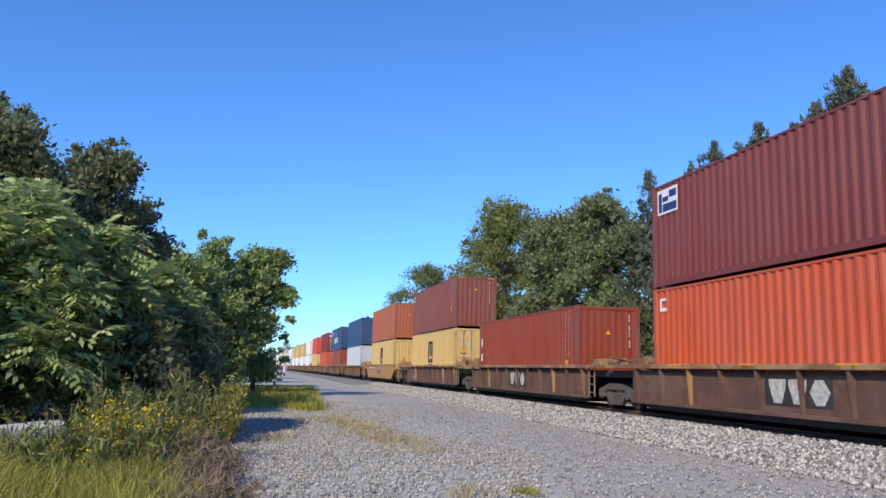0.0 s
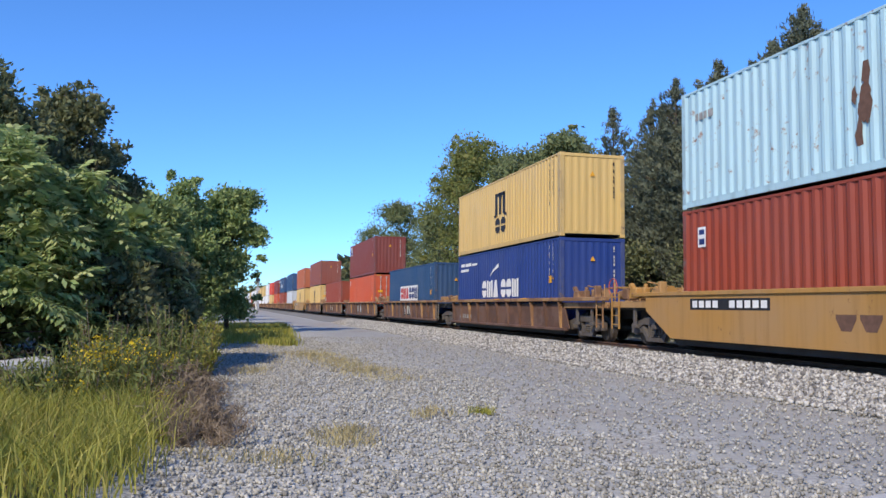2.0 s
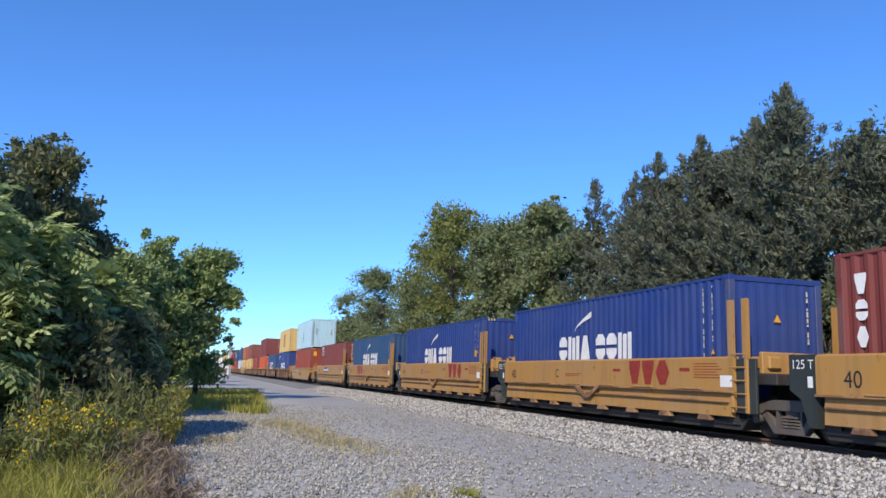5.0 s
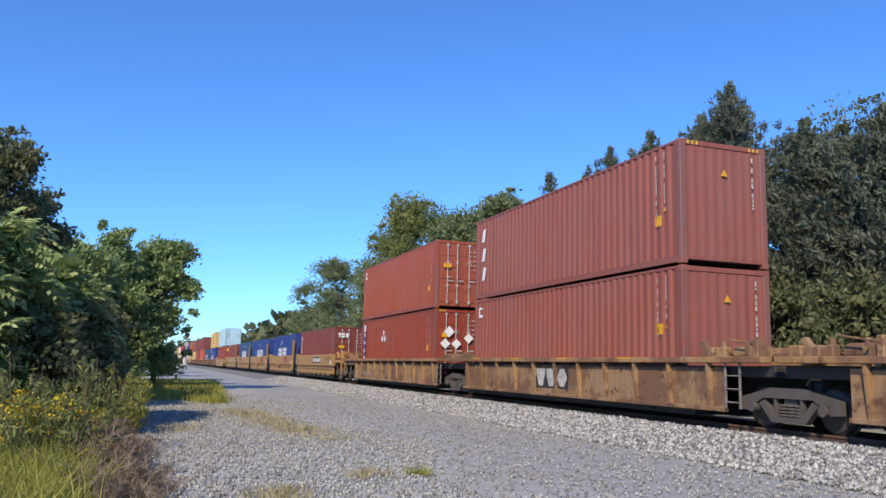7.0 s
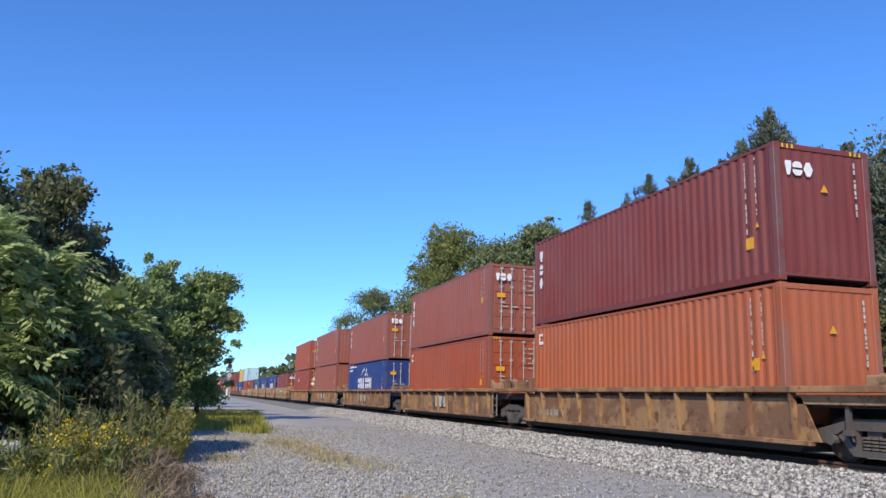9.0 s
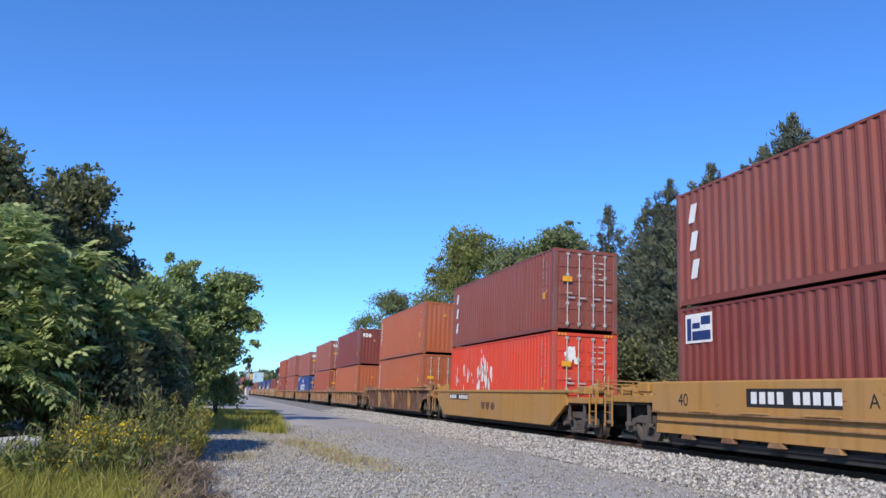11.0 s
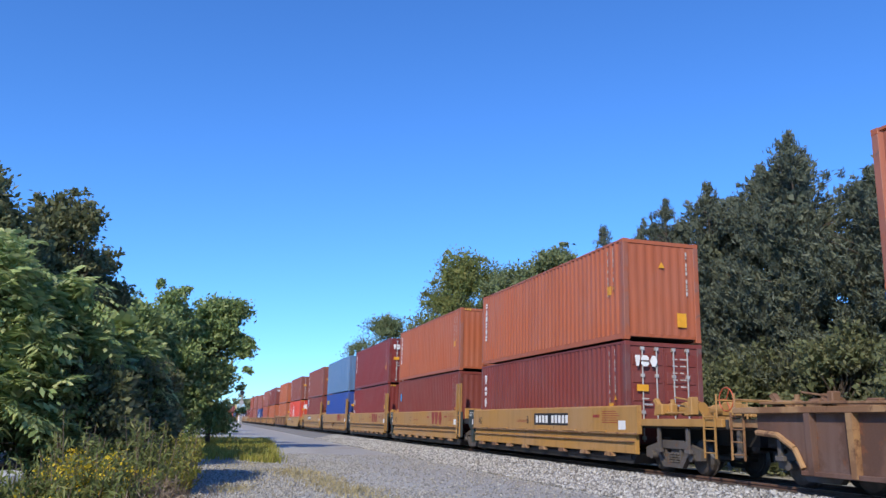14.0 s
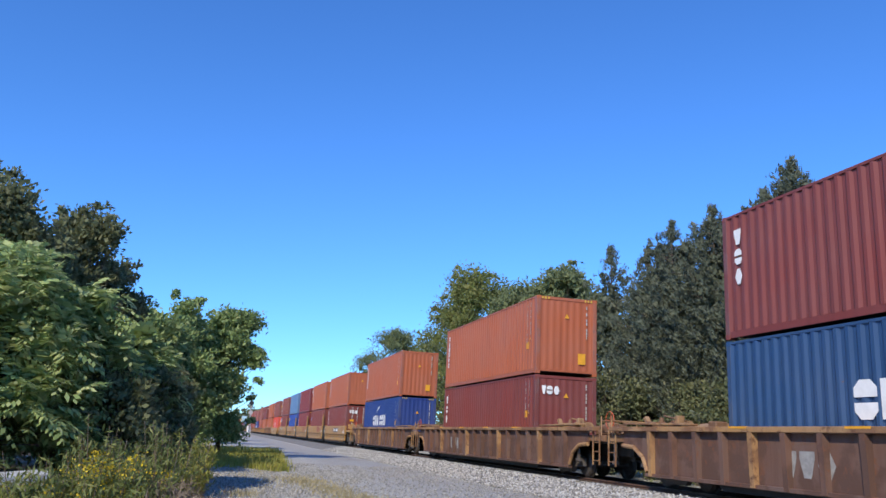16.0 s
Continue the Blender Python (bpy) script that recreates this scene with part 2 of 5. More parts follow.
def link(name, me, mat, parent=None, label="", at=None):
    """One mesh object with its own material on a shared mesh."""
    ob = new(name, me)
    if not me.materials:
        me.materials.append(None)
    ob.material_slots[0].link = "OBJECT"
    ob.material_slots[0].material = mat
    if parent is not None:
        ob.parent = parent
    if at is not None:
        ob.matrix_basis = at
    if label:
        tagged(ob, label)
    return ob


def part(name, bm, material, parent, label="", at=None):
    return link(name, mesh_of(name, bm), material, parent, label, at)


def box(bm, x0, x1, y0, y1, z0, z1, bev=0.0):
    r = bmesh.ops.create_cube(bm, size=1)
    vs = r["verts"]
    for v in vs:
        v.co = Vector((x0 + (v.co.x + 0.5) * (x1 - x0), y0 + (v.co.y + 0.5) * (y1 - y0), z0 + (v.co.z + 0.5) * (z1 - z0)))
    if bev:
        es = list({e for v in vs for e in v.link_edges})
        bmesh.ops.bevel(bm, geom=es, offset=bev, segments=1, affect="EDGES", profile=0.5)
    return vs


def cyl(bm, a, b, r0, r1=None, seg=10):
    a, b = Vector(a), Vector(b)
    r1 = r0 if r1 is None else r1
    d = b - a
    m = Matrix.Translation((a + b) / 2) @ d.to_track_quat("Z", "Y").to_matrix().to_4x4()
    return bmesh.ops.create_cone(bm, cap_ends=True, segments=seg, radius1=r0, radius2=r1, depth=d.length, matrix=m)["verts"]


def prism(bm, outline, axis, a, b):
    """A solid from an outline in the plane across the axis ('x': points are y, z; 'y': points are x, z)."""
    def at(p, d):
        return (d, p[0], p[1]) if axis == "x" else (p[0], d, p[1])
    lo = [bm.verts.new(at(p, a)) for p in outline]
    hi = [bm.verts.new(at(p, b)) for p in outline]
    n = len(outline)
    bm.faces.new(lo)
    bm.faces.new(hi[::-1])
    for i in range(n):
        bm.faces.new((lo[i], hi[i], hi[(i + 1) % n], lo[(i + 1) % n]))
    bmesh.ops.recalc_face_normals(bm, faces=bm.faces[:])


def fast_mesh(name, verts, quads):
    """A mesh from arrays: verts n x 3, faces m x k."""
    verts = np.ascontiguousarray(verts, dtype=np.float32)
    quads = np.ascontiguousarray(quads, dtype=np.int32)
    k = quads.shape[1]
    me = bpy.data.meshes.new(name)
    me.vertices.add(len(verts))
    me.vertices.foreach_set("co", verts.ravel())
    me.loops.add(quads.size)
    me.loops.foreach_set("vertex_index", quads.ravel())
    me.polygons.add(len(quads))
    me.polygons.foreach_set("loop_start", np.arange(0, quads.size, k, dtype=np.int32))
    me.polygons.foreach_set("loop_total", np.full(len(quads), k, dtype=np.int32))
    me.update(calc_edges=True)
    return me


SHARED = {}


CH = 2.896


def shared(key, make):
    if (key, CH) not in SHARED:
        bm = bmesh.new()
        make(bm)
        SHARED[key, CH] = mesh_of(key, bm)
    return SHARED[key, CH]


# ---- ground and track ----
XC = 12.17          # track centre
RAIL = 0.46         # top of rail over the ground
GX = [-3000, -800, -200, -60] + [-24 + 2.0 * i for i in range(17)] + [20, 40, 90, 250, 800, 3000]
GY = [-400, -60] + [-10 + 2.5 * i for i in range(40)] + [110, 150, 250, 450, 900, 2000, 4500]


def lay_ground():
    bm = bmesh.new()
    grid = [[bm.verts.new((x, y, (0.03 * (noise.noise((x * 0.11, y * 0.07, 3.0))) - 0.03 if -30 < x < 9 and -20 < y < 100 else 0.0))) for y in GY] for x in GX]
    for i in range(len(GX) - 1):
        for j in range(len(GY) - 1):
            bm.faces.new((grid[i][j], grid[i + 1][j], grid[i + 1][j + 1], grid[i][j + 1]))
    for f in bm.faces:
        f.smooth = True
    ob = part("ground", bm, M["ground"], None)
    tagged(ob, "grey gravel ground with worn wheel tracks", "ground", kind="structure")
    bm = bmesh.new()
    prism(bm, [(9.0, -0.3), (9.15, 0.0), (10.55, 0.33), (10.9, 0.36), (13.45, 0.36), (13.8, 0.33), (15.2, 0.0), (15.35, -0.3)], "y", -80, 1500)
    mid = bmesh.new()
    box(mid, 10.78, 13.56, -80, 1500, 0.34, 0.372)
    tagged(part("track_bed", mid, M["track_bed"], None), "dark oil-stained ballast between the ties", "ballast", kind="structure")
    tagged(part("ballast_bed", bm, M["ballast"], None), "raised bed of grey crushed stone ballast", "ballast", kind="structure")


lay_ground()


def lay_track():
    track = tagged(new("railway_track"), "steel rails on dark wooden ties in ballast", "railway track", kind="structure")
    prof = [(-0.07, 0.0), (0.07, 0.0), (0.07, 0.02), (0.012, 0.035), (0.012, 0.115), (0.036, 0.125), (0.036, 0.155), (0.028, 0.165),
            (-0.028, 0.165), (-0.036, 0.155), (-0.036, 0.125), (-0.012, 0.115), (-0.012, 0.035), (-0.07, 0.02)]
    for side in (-1, 1):
        bm = bmesh.new()
        prism(bm, [(XC + side * 0.753 + x, RAIL - 0.165 + z) for x, z in prof], "y", -80, 1500)
        part("rail", bm, M["rail_side"], track, "rusty steel rail")
        bm = bmesh.new()
        box(bm, XC + side * 0.753 - 0.024, XC + side * 0.753 + 0.024, -80, 1500, RAIL, RAIL + 0.003)
        part("rail_head", bm, M["bright_steel"], track, "polished running surface")
    tie = shared("tie", lambda bm: box(bm, -1.3, 1.3, -0.115, 0.115, -0.18, 0, 0.012))
    for i in range(170):
        link("tie", tie, M["tie_wood"], track, at=pose(XC + random.uniform(-0.03, 0.03), -6 + i * 0.535, RAIL - 0.162, 0, 0, random.uniform(-0.8, 0.8)))


lay_track()

# ---- containers ----
CL, CW = 12.192, 2.438
V_TRAIN = 25.347
MOVERS = []


def corrugated(bm, n, length, z0, z1, depth):
    """A sheet of n trapezoid waves along y from 0, facing -x; the outer faces lie at x = 0, the inner ones at x = depth."""
    step = length / n
    cols = []
    for i in range(n):
        a = i * step
        cols += [(a, 0), (a + 0.26 * step, 0), (a + 0.50 * step, depth), (a + 0.76 * step, depth)]
    cols.append((length, 0))
    prev = None
    for y, x in cols:
        pair = (bm.verts.new((x, y, z0)), bm.verts.new((x, y, z1)))
        if prev:
            bm.faces.new((prev[0], prev[1], pair[1], pair[0]))
        prev = pair


def make_side(bm):
    corrugated(bm, 40, CL - 0.32, 0.17, CH - 0.06, 0.040)


def make_front(bm):
    corrugated(bm, 8, CW - 0.30, 0.16, CH - 0.10, 0.011)


def make_roof(bm):
    corrugated(bm, 56, CL - 0.4, 0.0, CW - 0.14, 0.02)


def make_door(bm):
    """One door leaf in the plane y = 0, from x = 0 to 1.07, with pressed panels."""
    w, h = 1.065, CH - 0.30
    box(bm, 0, w, 0, 0.03, 0, h)


def make_rod(bm):
    cyl(bm, (0, 0, 0), (0, 0, CH - 0.32), 0.022, seg=8)
    for z in (0.06, 0.75, 1.75, CH - 0.40):
        box(bm, -0.05, 0.05, -0.03, 0.05, z, z + 0.09)
    box(bm, -0.02, 0.26, -0.045, -0.02, 0.98, 1.03)


def make_castings(bm):
    box(bm, -0.089, 0.089, -0.081, 0.081, -0.059, 0.059, 0.008)


def bars(bm, rects):
    for u0, u1, z0, z1 in rects:
        f = [bm.verts.new((u0, 0, z0)), bm.verts.new((u1, 0, z0)), bm.verts.new((u1, 0, z1)), bm.verts.new((u0, 0, z1))]
        bm.faces.new(f)


def mark(kind, name, rects, mat, root, on, label=""):
    """Flat painted bars. on = 'side': u runs from the leading end of the near side; 'end': u runs from its near corner across the rear end."""
    me = shared(kind, lambda bm: bars(bm, rects))
    at = pose(-CW / 2 - 0.004, CL, 0, 0, 0, -90) if on == "side" else pose(-CW / 2, -0.03, 0)
    return tagged(link(name, me, mat, root, label, at), kind="stuff" if len(rects) > 1 else "")


def id_columns(seed, u, z0, z1, w=0.042):
    r = random.Random(seed)
    out, z = [], z1
    while z > z0:
        h = r.choice((0.10, 0.12, 0.12, 0.05))
        out.append((u, u + w, z - h, z))
        z -= h + r.choice((0.03, 0.03, 0.12))
    return out


def glyph(bm, kind, u, z, w, h):
    """One plain shape of a painted logo: ring, wedge, comb, funnel, lozenge or block."""
    def face(*pts):
        bm.faces.new([bm.verts.new((u + a * w, 0, z + b * h)) for a, b in pts])
    if kind == "ring":
        face((0.26, 0), (0.74, 0), (1, 0.2), (1, 0.42), (0, 0.42), (0, 0.2))
        face((0, 0.56), (1, 0.56), (1, 0.8), (0.74, 1), (0.26, 1), (0, 0.8))
    elif kind == "wedge":
        face((0, 0), (1, 0), (0.70, 1), (0.30, 1))
    elif kind == "comb":
        face((0, 0), (0.28, 0), (0.28, 1), (0, 1))
        face((0.36, 0), (0.64, 0), (0.64, 0.94), (0.36, 0.94))
        face((0.72, 0), (1, 0), (1, 1), (0.72, 1))
    elif kind == "funnel":
        face((0.26, 0), (0.74, 0), (1, 0.74), (1, 1), (0, 1), (0, 0.74))
    elif kind == "lozenge":
        face((0.3, 0), (0.7, 0), (1, 0.5), (0.7, 1), (0.3, 1), (0, 0.5))
    else:
        face((0, 0), (1, 0), (1, 1), (0, 1))


def swoosh(bm, u, z, s):
    """A tapering arc, like a comet's tail."""
    pts = []
    for i in range(9):
        a = i / 8
        pts.append((u + s * a * 1.7, z + s * 0.72 * a ** 0.62, s * (0.04 + 0.24 * a)))
    lo = [bm.verts.new((x, 0, y - w * 0.5)) for x, y, w in pts]
    hi = [bm.verts.new((x, 0, y + w * 0.5)) for x, y, w in pts]
    for i in range(8):
        bm.faces.new((lo[i], lo[i + 1], hi[i + 1], hi[i]))


def blotches(bm, seed, u0, u1, z0, z1, n):
    r = random.Random(seed)
    for _ in range(n):
        u, z, s = r.uniform(u0, u1), r.uniform(z0, z1), r.uniform(0.08, 0.32)
        k = r.randint(5, 8)
        bm.faces.new([bm.verts.new((u + s * r.uniform(0.5, 1) * 0.6 * math.cos(-6.283 * i / k), 0.0005 * _, z + s * r.uniform(0.6, 1.5) * math.sin(-6.283 * i / k))) for i in range(k)][::-1])


def diamond(bm, spots):
    for u, z, s in spots:
        bm.faces.new([bm.verts.new(p) for p in ((u - s, 0, z), (u, 0, z - s), (u + s, 0, z), (u, 0, z + s))])


def triangle(bm, u, z, s):
    bm.faces.new([bm.verts.new(p) for p in ((u - s, 0, z), (u + s, 0, z), (u, 0, z + 1.7 * s))])


def free_mark(key, make, mat, root, on, label=""):
    me = shared(key, make)
    at = pose(-CW / 2 - 0.004, CL, 0, 0, 0, -90) if on == "side" else pose(-CW / 2, -0.03, 0)
    return tagged(link("marking", me, mat, root, label, at), kind="stuff" if "blot" in key or "diamond" in key or "shapes" in key else "")


def logo_row(root, key, kinds, u, z, widths, h, gap, mat, on, label, lift=0.0):
    """A row of logo shapes, each a marking of its own."""
    for i, (kind, w) in enumerate(zip(kinds, widths)):
        if kind:
            o = free_mark("%s_%d" % (key, i), lambda bm: glyph(bm, kind, u, z, w, h), mat, root, on, label)
            o.location += Vector((-lift, 0, 0)) if on == "side" else Vector((0, -lift, 0))
        u += w + gap


def logo_column(root, key, kinds, u, top, w, h, gap, mat, label):
    """Logo shapes one below another, each a marking of its own."""
    for i, kind in enumerate(kinds):
        free_mark("%s_%d" % (key, i), lambda bm: glyph(bm, kind, u, top - h - i * (h + gap), w, h), mat, root, "side", label)


def decorate(root, style, doors, seed):
    """The markings of one container, by its style."""
    wm = M["mark_white"]
    sk = seed % 4
    dark_on = style == "msc"
    ink = M["mark_black"] if dark_on else M["mark_pale"]
    if style != "bare":
        mark("id_bars_a%d" % sk, "marking", id_columns(sk, CL - 0.95, 1.2, 2.66) + id_columns(sk + 9, CL - 0.62, 1.5, 2.70, 0.038), ink, root, "side", "small vertical rows of bars")
    if style not in ("msc", "plain", "bare"):
        mark("sticker_%d" % sk, "marking", [(CL - 0.98, CL - 0.72, 0.75 + 0.2 * sk, 1.0 + 0.2 * sk)], M["mark_yellow"], root, "side", "yellow warning sticker")
        free_mark("tri_side_%d" % sk, lambda bm: triangle(bm, CL - 0.60, 1.18 + 0.1 * sk, 0.07), M["mark_yellow"], root, "side", "yellow triangle")
    if style == "bare":
        pass
    elif doors:
        mark("door_bars_%d" % sk, "marking", [r for k in range(5) for r in ((1.42, 1.58, 2.42 - k * 0.19, 2.45 - k * 0.19), (1.66, 1.94 - 0.08 * (k % 3), 2.42 - k * 0.19, 2.455 - k * 0.19))] + [(0.44, 0.66, 1.30, 1.34)], M["mark_pale"], root, "end", "rows of white data bars").location.y = -0.075
        mark("door_sticker_%d" % (sk % 2), "marking", [(0.30, 0.66, 1.72 - 0.2 * (sk % 2), 1.90 - 0.2 * (sk % 2))], M["mark_yellow"], root, "end", "yellow warning sticker").location.y = -0.07
    else:
        mark("end_bars_%d" % sk, "marking", id_columns(sk + 4, 1.98, 1.35, 2.62, 0.05), ink, root, "end", "small vertical row of bars")
        if style != "plain":
            free_mark("tri_end_%d" % (sk % 2), lambda bm: triangle(bm, 1.2, 1.9 + 0.2 * (sk % 2), 0.10), M["mark_yellow"], root, "end", "yellow triangle")
    if style == "panel":
        mark("logo_panel", "marking", [(0.35, 1.45, 2.02, 2.72)], wm, root, "side", "white logo panel")
        o = mark("logo_ink", "marking", [(0.42, 0.60, 2.08, 2.62), (0.64, 1.38, 2.08, 2.30), (0.64, 0.96, 2.36, 2.50), (1.0, 1.38, 2.44, 2.64)], M["mark_navy"], root, "side", "dark blue logo shapes")
        o.location.x -= 0.004
    elif style == "msc":
        def big_logo(bm):
            for u, z, w, h in ((5.42, 1.40, 0.31, 0.88), (5.91, 1.40, 0.27, 0.88), (6.39, 1.40, 0.31, 0.88), (5.42, 2.16, 1.22, 0.15), (6.54, 1.31, 0.30, 0.11), (5.28, 1.31, 0.30, 0.11)):
                glyph(bm, "block", u, z, w, h)
            glyph(bm, "ring", 5.46, 0.64, 0.56, 0.62)
            glyph(bm, "ring", 6.16, 0.64, 0.56, 0.62)
        free_mark("msc_shapes", big_logo, M["mark_black"], root, "side", "large black logo shapes")
    elif style in ("cma", "cma_big"):
        s, low = (0.90, 0.90) if style == "cma" else (0.88, 1.12)
        kinds = ("ring", "comb", "wedge", None, "ring", "ring", "comb")
        logo_row(root, "cma_logo_" + style, kinds, 3.76, low, [v * s for v in (0.62, 0.84, 0.68, 0.22, 0.62, 0.64, 0.80)], 0.80 * s, 0.09 * s, wm, "side", "large white logo shape")
        free_mark("cma_swoosh_" + style, lambda bm: swoosh(bm, 4.8, low + 0.14 + 0.80 * s, 0.72 * s), wm, root, "side", "white comet-shaped arc")
        if style == "cma":
            mark("cma_small", "marking", [(0.5, 1.1, 2.36, 2.50), (1.2, 2.1, 2.36, 2.50), (2.2, 3.0, 2.36, 2.46), (0.5, 1.7, 2.12, 2.24)], wm, root, "side", "small white bars")
        if seed == 32:
            free_mark("figure_diamonds", lambda bm: diamond(bm, [(6.50, 2.10, 0.17), (6.28, 1.86, 0.14), (6.72, 1.86, 0.15), (6.95, 1.74, 0.11), (6.10, 1.76, 0.10)]), wm, root, "side", "white spray-painted figure")
    elif style == "cma_panel":
        mark("wide_panel", "marking", [(3.55, 8.3, 0.84, 1.74)], wm, root, "side", "wide white panel")
        logo_row(root, "panel_red", ("ring", "comb", "wedge"), 3.72, 0.95, (0.60, 0.78, 0.64), 0.68, 0.08, M["mark_red"], "side", "red logo shape", 0.004)
        logo_row(root, "panel_navy", ("ring", "ring", "comb"), 6.05, 0.95, (0.60, 0.62, 0.78), 0.68, 0.08, M["mark_navy"], "side", "dark blue logo shape", 0.004)
    elif style == "tex":
        logo_column(root, "tall_logo", ("funnel", "ring", "lozenge"), 0.44, 2.50, 0.26, 0.36, 0.10, wm, "white logo shape")
        logo_row(root, "end_logo", ("funnel", "ring", "lozenge"), 0.24, 2.20, (0.16, 0.24, 0.24), 0.30, 0.03, wm, "end", "small white logo shape", 0.07 if doors else 0.0)
    elif style == "patch":
        mark("logo_patch", "marking", [(0.66, 0.98, 1.96, 2.44)], wm, root, "side", "small white logo panel")
        o = mark("logo_patch_ink", "marking", [(0.71, 0.93, 2.02, 2.16), (0.71, 0.93, 2.26, 2.38)], M["mark_navy"], root, "side", "dark blue logo shapes")
        o.location.x -= 0.004
        mark("end_notice", "marking", [(0.30, 0.62, 2.12, 2.56)], M["mark_yellow"], root, "end", "yellow square sticker")
    elif style == "bare":
        mark("faded_word", "marking", [(0.62, 0.74, 2.10, 2.28), (0.78, 0.92, 2.10, 2.28), (0.96, 1.08, 2.10, 2.28), (1.14, 1.34, 2.10, 2.28)], M["mark_grey"], root, "side", "faded grey marks")
        free_mark("rust_blots", lambda bm: blotches(bm, 23, 5.6, 6.0, 0.5, 1.9, 9), M["rail_side"], root, "side", "rust stain on the side")
        free_mark("rust_end_blots", lambda bm: [glyph(bm, "block", u, z, w, h) for u, z, w, h in ((0.42, 1.35, 0.13, 0.62), (1.92, 1.30, 0.12, 0.60), (0.16, 0.2, 0.05, 2.4))], M["mark_grey"], root, "end", "scraped grey and rusty strips")
    elif style == "slant":
        for k, (u, z) in enumerate(((0.55, 2.05), (0.58, 1.35), (0.62, 0.65))):
            free_mark("slant_%d" % k, lambda bm: bm.faces.new([bm.verts.new(p) for p in ((u, 0, z), (u + 0.26, 0, z), (u + 0.38, 0, z + 0.46), (u + 0.12, 0, z + 0.46))]), wm, root, "side", "slanted white logo shape")
    elif style == "column":
        logo_column(root, "column_logo", ("ring", "wedge", "block", "ring", "lozenge", "ring"), 0.40, 2.56, 0.22, 0.22, 0.05, wm, "white logo shape")
        if not doors:
            mark("end_square", "marking", [(1.66, 1.96, 0.42, 0.82)], M["mark_yellow"], root, "end", "yellow square sticker")
    elif style == "two":
        mark("two_blocks", "marking", [(0.36, 0.56, 1.7, 2.1), (0.36, 0.62, 1.0, 1.35)], wm, root, "side", "two white block shapes")
    elif style == "strip":
        mark("strip_blue", "marking", [(0.5, 0.88, 0.5, 2.65)], M["mark_navy"], root, "side", "blue strip down the side")
        o = mark("strip_white", "marking", [(0.5, 0.88, 2.3, 2.65)] + [(0.58, 0.80, 2.02 - 0.42 * k, 2.22 - 0.42 * k) for k in range(4)], wm, root, "side", "white block shapes")
        o.location.x -= 0.004
        if doors:
            o = free_mark("door_diamonds", lambda bm: diamond(bm, [(0.62, 1.95, 0.24), (0.45, 1.45, 0.22), (0.95, 1.45, 0.22), (1.5, 1.7, 0.22)]), wm, root, "end", "white diamond placards")
            o.location.y = -0.10
        free_mark("strip_diamonds", lambda bm: diamond(bm, [(4.45, 2.12, 0.16), (4.2, 1.82, 0.19), (4.7, 1.82, 0.19)]), wm, root, "side", "white diamond placards")
    elif style == "gold":
        logo_row(root, "gold_logo", ("wedge", "block", "comb", "ring", "ring"), 0.45, 1.98, (0.27, 0.22, 0.27, 0.27, 0.27), 0.38, 0.04, M["mark_gold"], "side", "golden logo shape")
    elif style == "graffiti":
        free_mark("graffiti_blots", lambda bm: blotches(bm, 5, 0.8, 6.2, 0.95, 1.9, 34), wm, root, "side", "white spray-painted blots")
        free_mark("graffiti_tall", lambda bm: blotches(bm, 8, 4.4, 5.2, 1.2, 2.6, 12), wm, root, "side", "white spray-painted figure")
        free_mark("graffiti_end", lambda bm: blotches(bm, 11, 0.3, 1.0, 1.9, 2.3, 7), wm, root, "end", "white spray-painted blots")
    elif style == "dot":
        free_mark("blue_dot", lambda bm: bm.faces.new([bm.verts.new((0.75 + 0.17 * math.cos(-0.5236 * i), 0, 1.95 + 0.24 * math.sin(-0.5236 * i))) for i in range(12)][::-1]), M["mark_sky"], root, "side", "bright blue oval sticker")
    elif style == "small":
        mark("small_mark", "marking", [(0.40, 0.75, 2.26, 2.36), (0.40, 0.50, 2.36, 2.62), (0.50, 0.72, 2.54, 2.62)], wm, root, "side", "small white mark")


COLOUR_WORDS = {"maroon": "dark maroon", "brown": "brownish red", "rust": "rust-red", "orange": "bright orange", "salmon": "faded orange",
                "cream": "pale yellow", "navy": "navy blue", "blue": "dull blue", "ice": "pale ice-blue rust-streaked", "steelblue": "faded grey-blue",
                "cobalt": "cobalt blue", "red": "vivid red", "white": "white", "silver": "silver-grey", "deepred": "deep red", "fadedbrown": "faded brownish red", "burnt": "burnt orange-red"}


